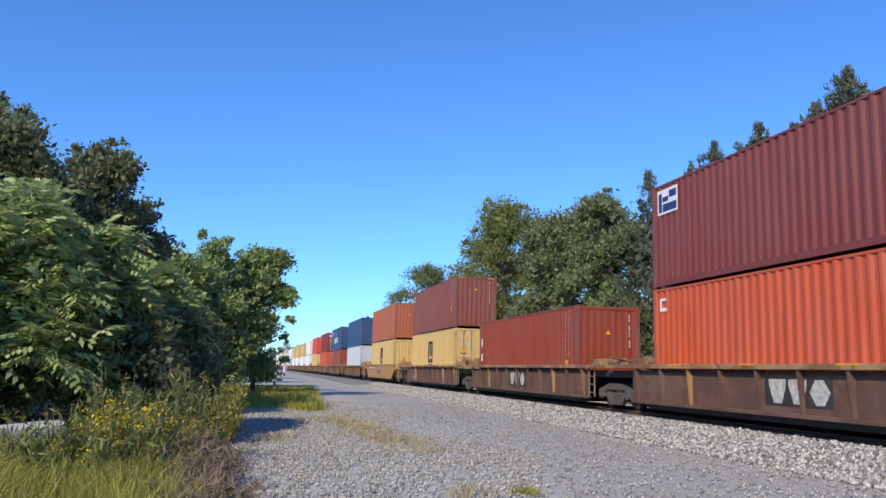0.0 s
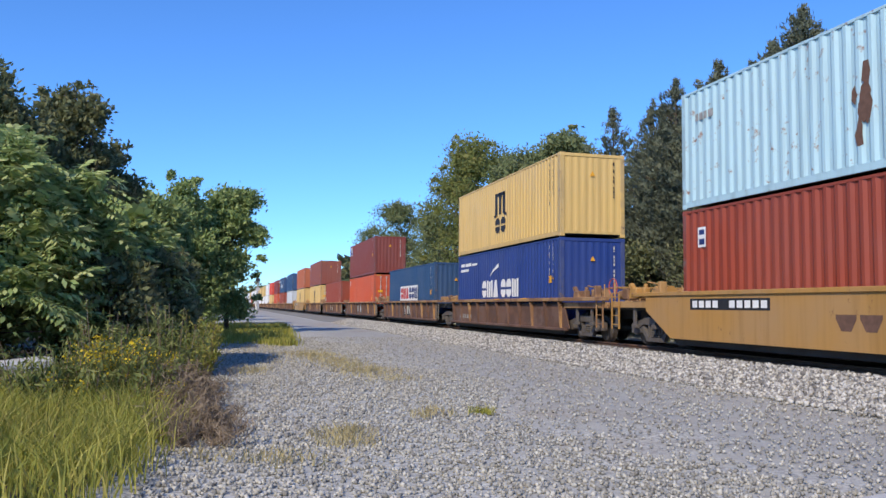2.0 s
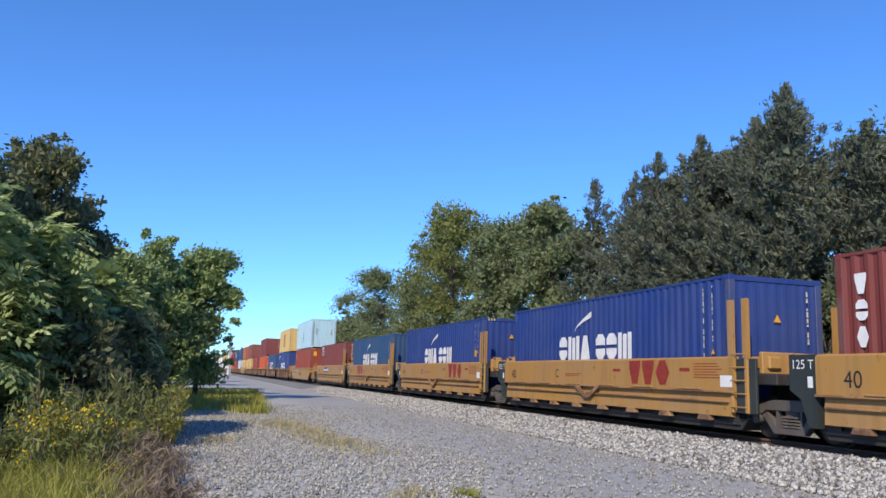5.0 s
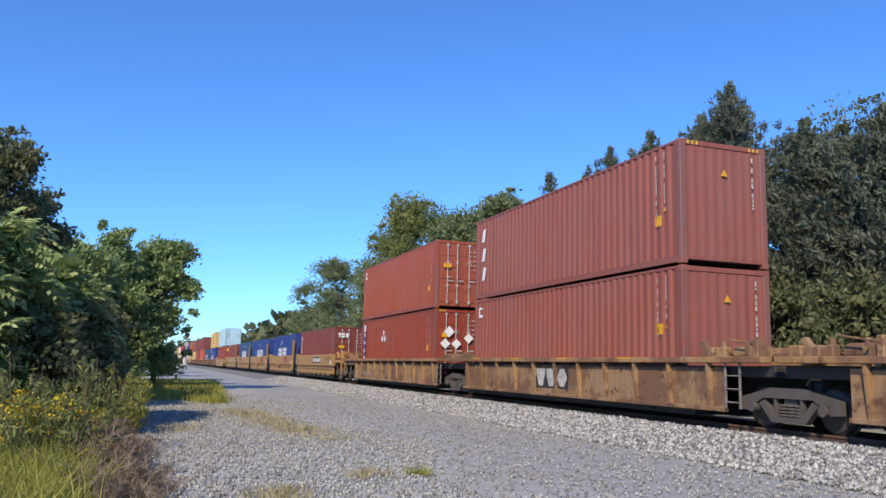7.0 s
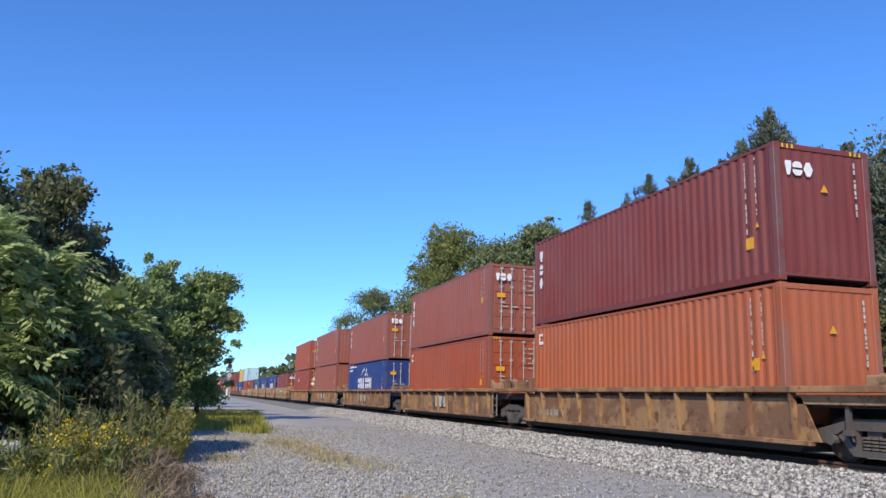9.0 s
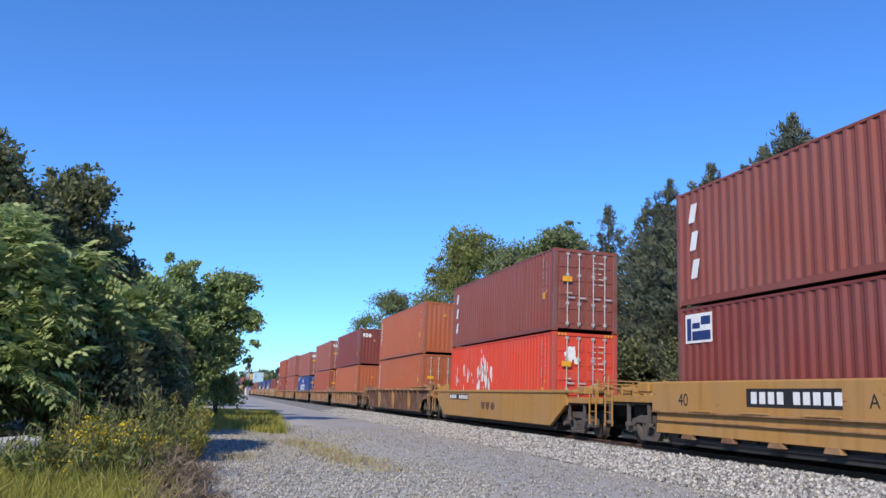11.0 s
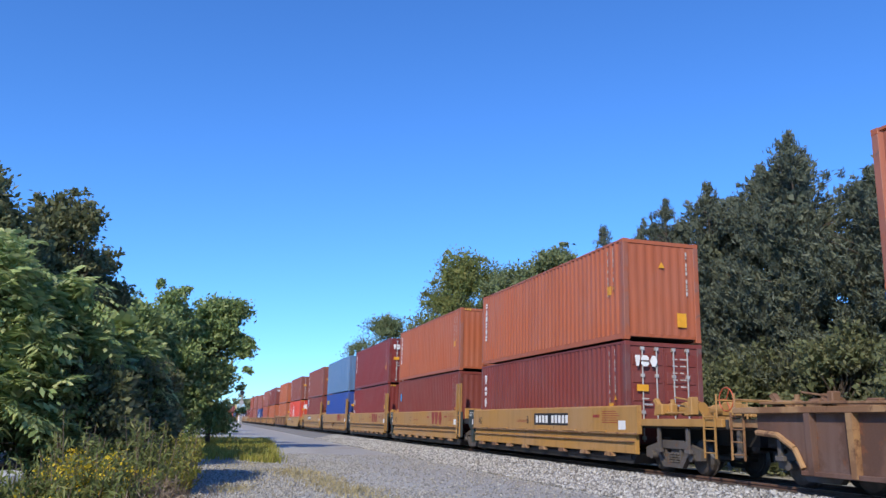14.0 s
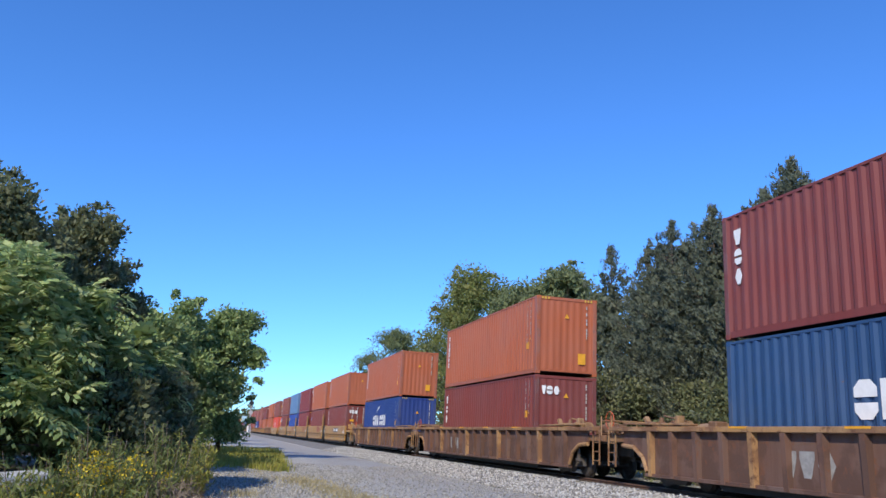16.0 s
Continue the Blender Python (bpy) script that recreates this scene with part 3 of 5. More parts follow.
def container(colour, style, doors, s, z, seed, stacked, plain=False):
    words = COLOUR_WORDS[colour]
    root = tagged(new("shipping_container"), "%s corrugated steel shipping container %s" % (words, "stacked on another container" if stacked else "sitting in a well car"),
                  "shipping container", "containers of the train")
    root.matrix_basis = pose(XC, s, z)
    mat = M[colour]
    side = shared("side_wall", make_side)
    link("side_wall", side, mat, root, at=pose(-CW / 2 + 0.002, 0.16, 0))
    link("side_wall", side, mat, root, at=pose(CW / 2 - 0.002, CL - 0.16, 0, 0, 0, 180))
    front = shared("front_wall", make_front)
    link("end_wall", front, mat, root, at=pose(-CW / 2 + 0.15, CL - 0.02, 0, 0, 0, -90))
    if doors:
        leaf = shared("door_leaf", make_door)
        rod = shared("lock_rod", make_rod)
        for k in range(2):
            d = link("door", leaf, mat, root, at=pose(-CW / 2 + 0.15 + k * 1.073, 0.03, 0.16))
            panel = shared("door_panel", lambda bm: box(bm, 0.07, 0.995, -0.022, 0.0, 0.0, 0.33, 0.012))
            for j in range(5):
                link("panel", panel, mat, d, at=pose(0, 0, 0.10 + j * (CH - 0.42) / 5))
            for x in (0.36, 0.80) if k == 0 else (0.27, 0.71):
                link("lock_rod", rod, M["galv"], d, "galvanised lock rod", at=pose(x, -0.06, 0.0))
    else:
        link("end_wall", front, mat, root, at=pose(CW / 2 - 0.15, 0.02, 0, 0, 0, 90))
    link("roof", shared("roof", make_roof), mat, root, at=pose(-CW / 2 + 0.07, 0.2, CH - 0.03, 0, 90, 0))
    rails = shared("long_rail_top", lambda bm: box(bm, -0.03, 0.03, 0.15, CL - 0.15, CH - 0.075, CH - 0.012, 0.006))
    sills = shared("long_rail_low", lambda bm: box(bm, -0.020, 0.020, 0.15, CL - 0.15, 0.030, 0.185, 0.006))
    post = shared("corner_post", lambda bm: box(bm, -0.08, 0.08, -0.08, 0.08, 0.1, CH - 0.1, 0.012))
    cast = shared("corner_casting", make_castings)
    header = shared("end_header", lambda bm: box(bm, -CW / 2 + 0.16, CW / 2 - 0.16, 0.0, 0.09, CH - 0.13, CH - 0.015, 0.008))
    footer = shared("end_sill", lambda bm: box(bm, -CW / 2 + 0.16, CW / 2 - 0.16, 0.02, 0.09, 0.095, 0.185, 0.008))
    for sx in (-1, 1):
        link("top_rail", rails, mat, root, at=pose(sx * (CW / 2 - 0.032), 0, 0))
        link("bottom_rail", sills, mat, root, at=pose(sx * (CW / 2 - 0.030), 0, 0))
        for y in (0.081, CL - 0.081):
            link("corner_post", post, M[colour + "_rubbed"], root, at=pose(sx * (CW / 2 - 0.08), y, 0))
            for zz in (0.059, CH - 0.059):
                link("corner_casting", cast, mat, root, at=pose(sx * (CW / 2 - 0.085), y, zz))
    for nm, me in (("door_header", header), ("end_sill", footer)):
        link(nm, me, mat, root, at=pose(0, 0.0, 0))
        link(nm, me, mat, root, at=pose(0, CL, 0, 0, 0, 180))
    if CH > 2.8 and seed % 3 == 0 and not plain:
        stripes = shared("height_stripes", lambda bm: bars(bm, [(u, u + 0.05, CH - 0.115, CH - 0.03) for u in (0.20, 0.32, 0.44, 1.94, 2.06, 2.18)]))
        tagged(link("marking", stripes, M["mark_gold"], root, "yellow height stripes", at=pose(-CW / 2, -0.004, 0)), kind="stuff")
    link("floor", shared("container_floor", lambda bm: box(bm, -CW / 2 + 0.06, CW / 2 - 0.06, 0.1, CL - 0.1, 0.08, 0.15)), M["car_dark"], root, "dark underside")
    if not plain:
        decorate(root, style, doors, seed)
    MOVERS.append((root, XC, s, z))
    return root


# ---- well cars: heights over the rail ----
def make_wheel(bm):
    """A wheel with tread and flange, its axle along x."""
    rings = [(0.07, 0.10), (0.07, 0.30), (0.055, 0.37), (0.0, 0.42), (-0.095, 0.425), (-0.10, 0.455), (-0.13, 0.455), (-0.13, 0.36), (-0.07, 0.28), (-0.07, 0.10)]
    n = 18
    loops = [[bm.verts.new((-x, r * math.cos(6.28319 * i / n), r * math.sin(6.28319 * i / n))) for i in range(n)] for x, r in rings]
    for a, b in zip(loops, loops[1:]):
        for i in range(n):
            bm.faces.new((a[i], a[(i + 1) % n], b[(i + 1) % n], b[i]))
    bm.faces.new(loops[0][::-1])
    bm.faces.new(loops[-1])
    cyl(bm, (-0.16, 0, 0), (-0.05, 0, 0), 0.085, seg=12)
    bmesh.ops.recalc_face_normals(bm, faces=bm.faces[:])


def make_side_frame(bm):
    top = [(-1.22, 0.36), (-1.22, 0.60), (-0.80, 0.70), (-0.42, 0.80), (0.42, 0.80), (0.80, 0.70), (1.22, 0.60), (1.22, 0.36), (1.0, 0.34), (1.0, 0.50), (0.76, 0.52), (0.62, 0.60),
           (-0.62, 0.60), (-0.76, 0.52), (-1.0, 0.50), (-1.0, 0.34)]
    prism(bm, top, "x", -0.07, 0.07)
    prism(bm, [(-0.74, 0.50), (-0.60, 0.56), (-0.34, 0.26), (0.34, 0.26), (0.60, 0.56), (0.74, 0.50), (0.42, 0.15), (-0.42, 0.15)], "x", -0.065, 0.065)
    for y in (-0.36, 0.30):
        box(bm, -0.05, 0.05, y, y + 0.06, 0.22, 0.64)
    for y in (-0.20, -0.02, 0.16):
        for z in (0.28, 0.34, 0.40, 0.46):
            cyl(bm, (0, y, z), (0, y, z + 0.035), 0.075, seg=7)
    for y in (-0.88, 0.88):
        cyl(bm, (-0.13, y, 0.42), (0.05, y, 0.42), 0.10, seg=12)


def truck(root, y):
    t = link("truck", shared("bolster", lambda bm: (box(bm, -1.0, 1.0, -0.17, 0.17, 0.46, 0.74, 0.03), cyl(bm, (0, 0, 0.74), (0, 0, 0.90), 0.3, seg=16))), M["truck_steel"], root, "cast steel truck under the car end", at=pose(0, y, 0))
    frame_me, wheel_me = shared("side_frame", make_side_frame), shared("wheel", make_wheel)
    axle = shared("axle", lambda bm: cyl(bm, (-0.95, 0, 0), (0.95, 0, 0), 0.085, seg=10))
    for sx in (-1, 1):
        link("side_frame", frame_me, M["truck_steel"], t, at=pose(sx * 1.0, 0, 0, 0, 0, 0 if sx < 0 else 180))
        for dy in (-0.88, 0.88):
            link("wheel", wheel_me, M["wheel_steel"], t, "worn steel wheel", at=pose(sx * 0.76, dy, 0.425, 0, 0, 0 if sx < 0 else 180))
    for dy in (-0.88, 0.88):
        link("axle", axle, M["wheel_steel"], t, at=pose(0, dy, 0.425))


def make_ladder(bm):
    for y in (0, 0.42):
        box(bm, -0.02, 0.02, y, y + 0.03, 0, 1.0)
    for k in range(4):
        cyl(bm, (0, 0, 0.12 + 0.26 * k), (0, 0.44, 0.12 + 0.26 * k), 0.014, seg=6)


def make_clutter(bm):
    """Brake gear over the truck: cylinder, reservoir, rods, bent brackets, valves and pipes."""
    cyl(bm, (-0.7, -0.5, 0.16), (-0.7, 0.25, 0.16), 0.17, seg=14)
    cyl(bm, (0.4, -0.6, 0.17), (0.4, 0.6, 0.17), 0.15, seg=14)
    cyl(bm, (-1.1, 0.4, 0.10), (0.9, 0.7, 0.30), 0.03, seg=8)
    cyl(bm, (-1.2, -0.8, 0.24), (-0.2, 0.8, 0.20), 0.025, seg=8)
    cyl(bm, (-1.15, -0.9, 0.06), (-1.15, 0.9, 0.06), 0.028, seg=8)
    cyl(bm, (-1.0, -0.85, 0.30), (-1.0, 0.2, 0.44), 0.022, seg=6)
    for y, k in ((-0.66, 0.62), (0.70, 0.85)):
        prism(bm, [(y - 0.10, 0.0), (y + 0.12, 0.0), (y + 0.05, 0.30 * k), (y + 0.16, 0.44 * k), (y + 0.06, 0.50 * k), (y - 0.06, 0.34 * k)], "x", -1.24, -1.12)
    for y in (-0.45, 0.30):
        box(bm, -1.06, -0.86, y, y + 0.16, 0.0, 0.30, 0.03)
        cyl(bm, (-0.96, y + 0.08, 0.30), (-0.96, y + 0.08, 0.40), 0.06, seg=10)
    box(bm, -1.25, -0.95, 0.42, 0.75, 0.0, 0.28, 0.03)
    box(bm, -0.2, 0.15, -0.9, -0.55, 0.0, 0.34, 0.03)
    box(bm, -1.3, -1.1, -0.95, -0.8, 0.0, 0.42, 0.02)
    box(bm, 0.8, 1.1, -0.3, 0.3, 0.0, 0.26, 0.03)


def make_wheel_valve(bm):
    n = 18
    for i in range(n):
        a, b = 6.2832 * i / n, 6.2832 * (i + 1) / n
        cyl(bm, (0, 0.26 * math.cos(a), 0.26 * math.sin(a)), (0, 0.26 * math.cos(b), 0.26 * math.sin(b)), 0.016, seg=4)
    for k in range(3):
        a = 2.094 * k
        cyl(bm, (0, 0, 0), (0, 0.26 * math.cos(a), 0.26 * math.sin(a)), 0.012, seg=6)


def make_coupler(bm):
    box(bm, -0.10, 0.10, -0.55, 0.6, 0.62, 0.86, 0.03)
    box(bm, -0.17, 0.17, -0.75, -0.5, 0.58, 0.92, 0.05)


def text_part(root, text, size, mat, x, y, z):
    key = "text_" + text
    if key not in SHARED:
        cu = bpy.data.curves.new(key, "FONT")
        cu.body = text
        cu.size = 1.0
        tmp = bpy.data.objects.new(key, cu)
        scene.collection.objects.link(tmp)
        SHARED[key] = bpy.data.meshes.new_from_object(tmp.evaluated_get(bpy.context.evaluated_depsgraph_get()))
        bpy.data.objects.remove(tmp)
    at = pose(x, y, z, 90, 0, -90) @ Matrix.Diagonal((size, size, 1, 1))
    return link("lettering", SHARED[key], mat, root, "stencilled characters", at)


def flat_marks(root, key, rects, mat, x, label):
    """Painted bars on a car side; rects are y0, y1, z0, z1."""
    me = shared(key, lambda bm: [bm.faces.new([bm.verts.new(p) for p in ((0, a, c), (0, a, d), (0, b, d), (0, b, c))]) for a, b, c, d in rects])
    return tagged(link("marking", me, mat, root, label, at=pose(x, 0, 0)), kind="stuff" if len(rects) > 1 else "")


def car_word(root, key, y_lead, z, widths, h, mat, x):
    """Three logo shapes on a car side, read from the lead end, each a marking of its own."""
    u = 0.0
    for i, (kind, w) in enumerate(zip(("funnel", "funnel", "lozenge"), widths)):
        me = shared("%s_%d" % (key, i), lambda bm: glyph(bm, kind, u, 0, w, h))
        link("marking", me, mat, root, "painted logo shape", at=pose(x, y_lead, z, 0, 0, -90))
        u += w + 0.08


def well_beams(root):
    for y in (-0.3, 2.6, 5.9, 9.2, CL - 0.05):
        link("cross_beam", shared("cross_beam", lambda bm: box(bm, -1.275, 1.275, 0, 0.35, 0.32, 0.46)), M["car_dark"], root, "dark beam across the well", at=pose(0, y, 0))
    link("well_pan", shared("well_pan", lambda bm: prism(bm, [(-0.55, 0.40), (-0.30, 0.15), (CL + 0.30, 0.15), (CL + 0.55, 0.40)], "x", -1.22, 1.22)), M["car_dark"], root, "dark well floor close over the rails")
    for sx in (-1, 1):
        link("floor_angle", shared("floor_angle", lambda bm: box(bm, -0.22, 0.05, -0.3, CL + 0.3, 0.26, 0.33)), M["car_dark"], root, at=pose(sx * 1.22 - (0 if sx > 0 else -0.17), 0, 0))


def rib_car(root, g0, g1, c0, c1, seed, tan=False):
    """Ribbed well unit. g0, g1: length past the container at its rear and lead; c0, c1: whether that end is coupled."""
    plate_mat = M["car_mixed"] if tan else M["car_brown"]
    a = -0.75 if c0 else -max(0.6, g0 - 1.4)
    b = CL + (0.75 if c1 else max(0.6, g1 - 1.7))
    s0, s1 = (0.2, 0.25) if c0 else (0.0, 0.0), (0.2, 0.25) if c1 else (0.0, 0.0)
    tag = "%0.2f_%0.2f_%d%d" % (a, b, c0, c1)
    for sx in (-1, 1):
        plate = shared("rib_plate_" + tag, lambda bm: prism(bm, [(a - s0[0], 0.36), (a + s0[1], 1.17), (b - s1[1], 1.17), (b + s1[0], 0.36)], "x", -0.02, 0.02))
        link("side_plate", plate, plate_mat, root, "weathered side plate", at=pose(sx * 1.30, 0, 0))
        link("top_chord", shared("top_chord_%0.1f_%0.1f" % (g0, g1), lambda bm: box(bm, -0.13, 0.13, -g0 + 0.15, CL + g1 - 0.15, 1.25, 1.37, 0.012)), M["car_tan"], root, "worn tan top chord", at=pose(sx * 1.36, 0, 0))
        link("bottom_chord", shared("bottom_chord_" + tag, lambda bm: box(bm, -0.10, 0.06, a, b, 0.28, 0.37, 0.01)), plate_mat, root, at=pose(sx * 1.30, 0, 0))
        # dark strip on the plate's top edge, painted shade under the chord
        link("inner_ledge", shared("shade_ledge_" + tag, lambda bm: box(bm, -0.03, 0.03, a + 0.3, b - 0.3, 1.15, 1.185)), M["car_dark"], root, at=pose(sx * 1.335, 0, 0))
        rib = shared("rib", lambda bm: prism(bm, [(-1.46, 1.25), (-1.32, 1.25), (-1.32, 0.37), (-1.38, 0.37)], "y", -0.035, 0.035))
        n = 11
        for k in range(n):
            y = a + 0.4 + k * (b - a - 0.8) / (n - 1)
            m = M["car_tan"] if (k in (0, 2, n - 3) or (tan and (k * 7 + seed) % 3)) else plate_mat
            link("rib", rib, m, root, at=pose(0, y, 0, 0, 0, 0 if sx < 0 else 0) if sx < 0 else pose(0, y, 0, 0, 0, 180))
        pad = shared("chord_patch", lambda bm: box(bm, -0.132, 0.132, -0.3, 0.3, 1.34, 1.374))
        for k in range(4):
            link("chord_pad", pad, M["mark_yellow"] if seed % 2 else M["car_tan"], root, "yellow reflective patch", at=pose(sx * 1.36, 1.3 + 3.1 * k + 0.7 * (seed % 3), 0))
        for end in [a - 0.52] if not c0 else []:
            link("end_ladder", shared("ladder", make_ladder), M["car_dust"], root, "dusty grey steps", at=pose(sx * 1.37, end, 0.36))
    if not (c0 or c1):
        flat_marks(root, "rib_word_field", [(5.0, 7.1, 0.50, 1.08)], M["car_dark"], -1.323, "dark painted panel")
        car_word(root, "rib_word_shapes", 6.95, 0.56, (0.56, 0.56, 0.60), 0.50, M["mark_pale"], -1.326)
    else:
        flat_marks(root, "rib_number", [(11.3, 11.45, 0.52, 0.70), (11.05, 11.2, 0.52, 0.70), (10.8, 10.95, 0.52, 0.70), (10.55, 10.7, 0.52, 0.70), (10.1, 10.4, 0.52, 0.70), (9.7, 10.0, 0.52, 0.70)], M["mark_grey"], -1.325, "faded grey bars")
    well_beams(root)
    ends(root, g0, g1, c0, c1, M["car_tan"], 1.20, seed)


def ends(root, g0, g1, c0, c1, mat, deck, seed):
    """End platforms, brake gear, ladders, couplers and trucks."""
    for lead, g, coupled in ((False, g0, c0), (True, g1, c1)):
        sgn = 1 if lead else -1
        y_in = CL + 0.15 if lead else -0.15
        y_out = (CL + g - 0.12) if lead else (-g + 0.12)
        lo, hi = min(y_in, y_out), max(y_in, y_out)
        link("end_platform", shared("deck_%0.2f_%0.2f_%0.2f" % (lo, hi, deck), lambda bm: (box(bm, -1.2, 1.2, lo, hi, deck - 0.22, deck, 0.02), box(bm, -0.35, 0.35, lo, hi, 0.72, deck - 0.22))), M["car_dark"], root, "end platform")
        yc = (lo + hi) / 2
        link("brake_gear", shared("clutter", make_clutter), M["car_mixed"] if mat == M["car_tan"] else mat, root, "brake cylinder, rods and brackets", at=pose(0, yc, deck + 0.10, 0, 0, 0 if (seed + lead) % 2 else 180))
        if coupled:
            truck(root, y_in + sgn * (1.15 if g < 3.4 else g * 0.40))
            link("coupler", shared("coupler", make_coupler), M["truck_steel"], root, at=pose(0, y_out + sgn * 0.1, 0, 0, 0, 180 if lead else 0))
            for sx in (-1, 1):
                link("ladder", shared("ladder", make_ladder), mat, root, at=pose(sx * 1.38, y_out - (0.6 if lead else -0.15), 0.45))
            if not lead:
                link("brake_wheel", shared("brake_wheel", make_wheel_valve), M["orange"], root, "orange hand brake wheel", at=pose(-1.0, y_out - sgn * 0.25, deck + 0.45))
            for x, zt in ((-1.3, 0.55), (-0.5, 0.4), (0.6, 0.45), (1.3, 0.55)):
                link("grab_post", shared("grab_post_%0.2f" % zt, lambda bm: cyl(bm, (0, 0, 0), (0, 0, zt), 0.022, seg=6)), mat, root, at=pose(x, y_out - sgn * 0.2, deck))
            link("end_rail", shared("end_rail", lambda bm: cyl(bm, (-1.3, 0, 0), (1.3, 0, 0), 0.02, seg=6)), mat, root, at=pose(0, y_out - sgn * 0.2, deck + 0.42))
            for sx in (-1, 1):
                link("side_step", shared("side_step_%0.2f_%0.2f" % (lo, hi), lambda bm: (box(bm, -0.05, 0.05, lo, hi, deck - 0.17, deck + 0.01, 0.01))), mat, root, "worn side beam of the platform", at=pose(sx * 1.27, 0, 0))
                for k in range(3):
                    link("hanger", shared("hanger", lambda bm: (box(bm, -0.03, 0.03, -0.05, 0.05, 0.55, 1.1), box(bm, -0.05, 0.05, -0.12, 0.12, 0.50, 0.60, 0.01))), M["truck_steel"], root, at=pose(sx * 1.22, lo + (0.35 + 0.3 * k) * (hi - lo), 0))
        elif not lead:
            truck(root, -g)


def yellow_car(root, g0, g1, c0, c1, seed, letter="A"):
    """Smooth-sided yellow well unit with a stepped side and tall guide posts at its ends."""
    a, b = -0.35 if g0 < 2.5 else -0.9, CL + (0.35 if g1 < 2.5 else 0.9)
    mat = M["car_yellow"]
    for sx in (-1, 1):
        at = pose(0, 0, 0, 0, 0, 0) if sx < 0 else pose(0, CL, 0, 0, 0, 180)
        aa, bb = (a, b) if sx < 0 else (CL - b, CL - a)
        link("side_plate", shared("yel_plate_%0.2f_%0.2f" % (aa, bb), lambda bm: prism(bm, [(-1.42, 0.92), (-1.42, 1.62), (-1.36, 1.66), (-1.28, 1.66), (-1.28, 0.92)], "y", aa, bb)), mat, root, "yellow side plate", at=at)
        link("lower_sill", shared("yel_sill_%0.2f_%0.2f" % (aa, bb), lambda bm: prism(bm, [(-1.40, 0.42), (-1.37, 0.92), (-1.28, 0.92), (-1.28, 0.40)], "y", aa + 0.15, bb - 0.15)), mat, root, at=at)
        link("ledge", shared("yel_ledge_%0.2f_%0.2f" % (aa, bb), lambda bm: (box(bm, -1.47, -1.40, aa, bb, 0.90, 0.945, 0.006), box(bm, -1.45, -1.38, aa + 0.2, bb - 0.2, 0.70, 0.735, 0.006))), M["car_tan"], root, at=at)
        for k in range(6):
            link("ledge_pad", shared("ledge_pad", lambda bm: box(bm, -1.49, -1.43, -0.45, 0.45, 0.945, 0.985, 0.008)), mat, root, at=at @ pose(0, 1.2 + k * 1.95, 0))
        if seed in (26, 27, 28, 38):
            link("sill_gusset", shared("sill_gusset", lambda bm: prism(bm, [(-0.80, 0.945), (-0.72, 0.90), (-0.16, 0.60), (0.16, 0.60), (0.72, 0.90), (0.80, 0.945), (0.62, 0.945), (0.10, 0.70), (-0.10, 0.70), (-0.62, 0.945)], "x", -1.50, -1.44)), M["car_tan"], root, at=at @ pose(0, 6.1, 0))
        for k in range(8):
            link("foot_bracket", shared("foot_bracket", lambda bm: prism(bm, [(-0.16, 0.42), (0.16, 0.42), (0.22, 0.31), (-0.22, 0.31)], "x", -1.44, -1.30)), M["car_mixed"], root, "rusty foot bracket", at=at @ pose(0, 0.7 + k * 1.55, 0))
    for yy in ([-0.25, -0.72] if not c0 else []) :
        for sx in (-1, 1):
            link("guide_post", shared("guide_post", lambda bm: (box(bm, -0.05, 0.05, -0.05, 0.05, 0.5, 2.84, 0.012), box(bm, -0.055, -0.045, -0.085, 0.085, 1.62, 2.84))), mat, root, "tall yellow guide post", at=pose(sx * 1.36, yy, 0))
    if not c0:
        for sx in (-1, 1):
            link("end_plate", shared("end_plate", lambda bm: box(bm, -0.03, 0.03, -0.98, -0.36, 0.50, 1.60, 0.01)), M["car_green"], root, "dark green end plate", at=pose(sx * 1.34, 0, 0))
            for k in range(5):
                link("rung", shared("rung", lambda bm: cyl(bm, (0, -0.72, 0), (0, -0.25, 0), 0.016, seg=6)), mat, root, at=pose(sx * 1.42, 0, 0.62 + 0.27 * k))
        link("end_bracket", shared("end_bracket", lambda bm: box(bm, -1.2, 1.2, -0.98, -0.86, 1.30, 1.75, 0.02)), mat, root, "yellow end bracket")
    if not c1:
        for sx in (-1, 1):
            link("control_box", shared("control_box", lambda bm: prism(bm, [(CL + 0.36, 0.34), (CL + 0.36, 1.66), (CL + 1.02, 1.66), (CL + 1.02, 1.0), (CL + 0.75, 0.85), (CL + 0.55, 0.34)], "x", -0.12, 0.12)), M["car_green"], root, "dark green end box", at=pose(sx * 1.30, 0, 0))
        text_part(root, "125 T", 0.24, M["mark_white"], -1.424, CL + 0.96, 1.40)
        flat_marks(root, "box_placard", [(CL + 0.42, CL + 0.55, 1.06, 1.26)], M["mark_white"], -1.424, "white placard")
    flat_marks(root, "yel_fine", [(0.20 - 0.08 * (k % 3), 1.05, 1.50 - 0.06 * k, 1.518 - 0.06 * k) for k in range(6)] + [(6.5, 7.6, 1.24, 1.26), (6.7, 7.6, 1.19, 1.205), (4.3, 4.7, 1.33, 1.40), (1.2, 1.6, 1.34, 1.42)], M["mark_redbrown"], -1.424, "fine dark lines of data")
    flat_marks(root, "yel_placard", [(-0.30, 0.10, 1.02, 1.26)], M["mark_white"], -1.4245, "white placard")
    text_part(root, "40", 0.42, M["mark_black"], -1.425, CL - 0.30, 1.08)
    text_part(root, letter, 0.36, M["mark_black"], -1.425, CL - (5.5 if c0 else 6.2 if c1 else 8.6 if seed == 26 else 3.9), 1.14)
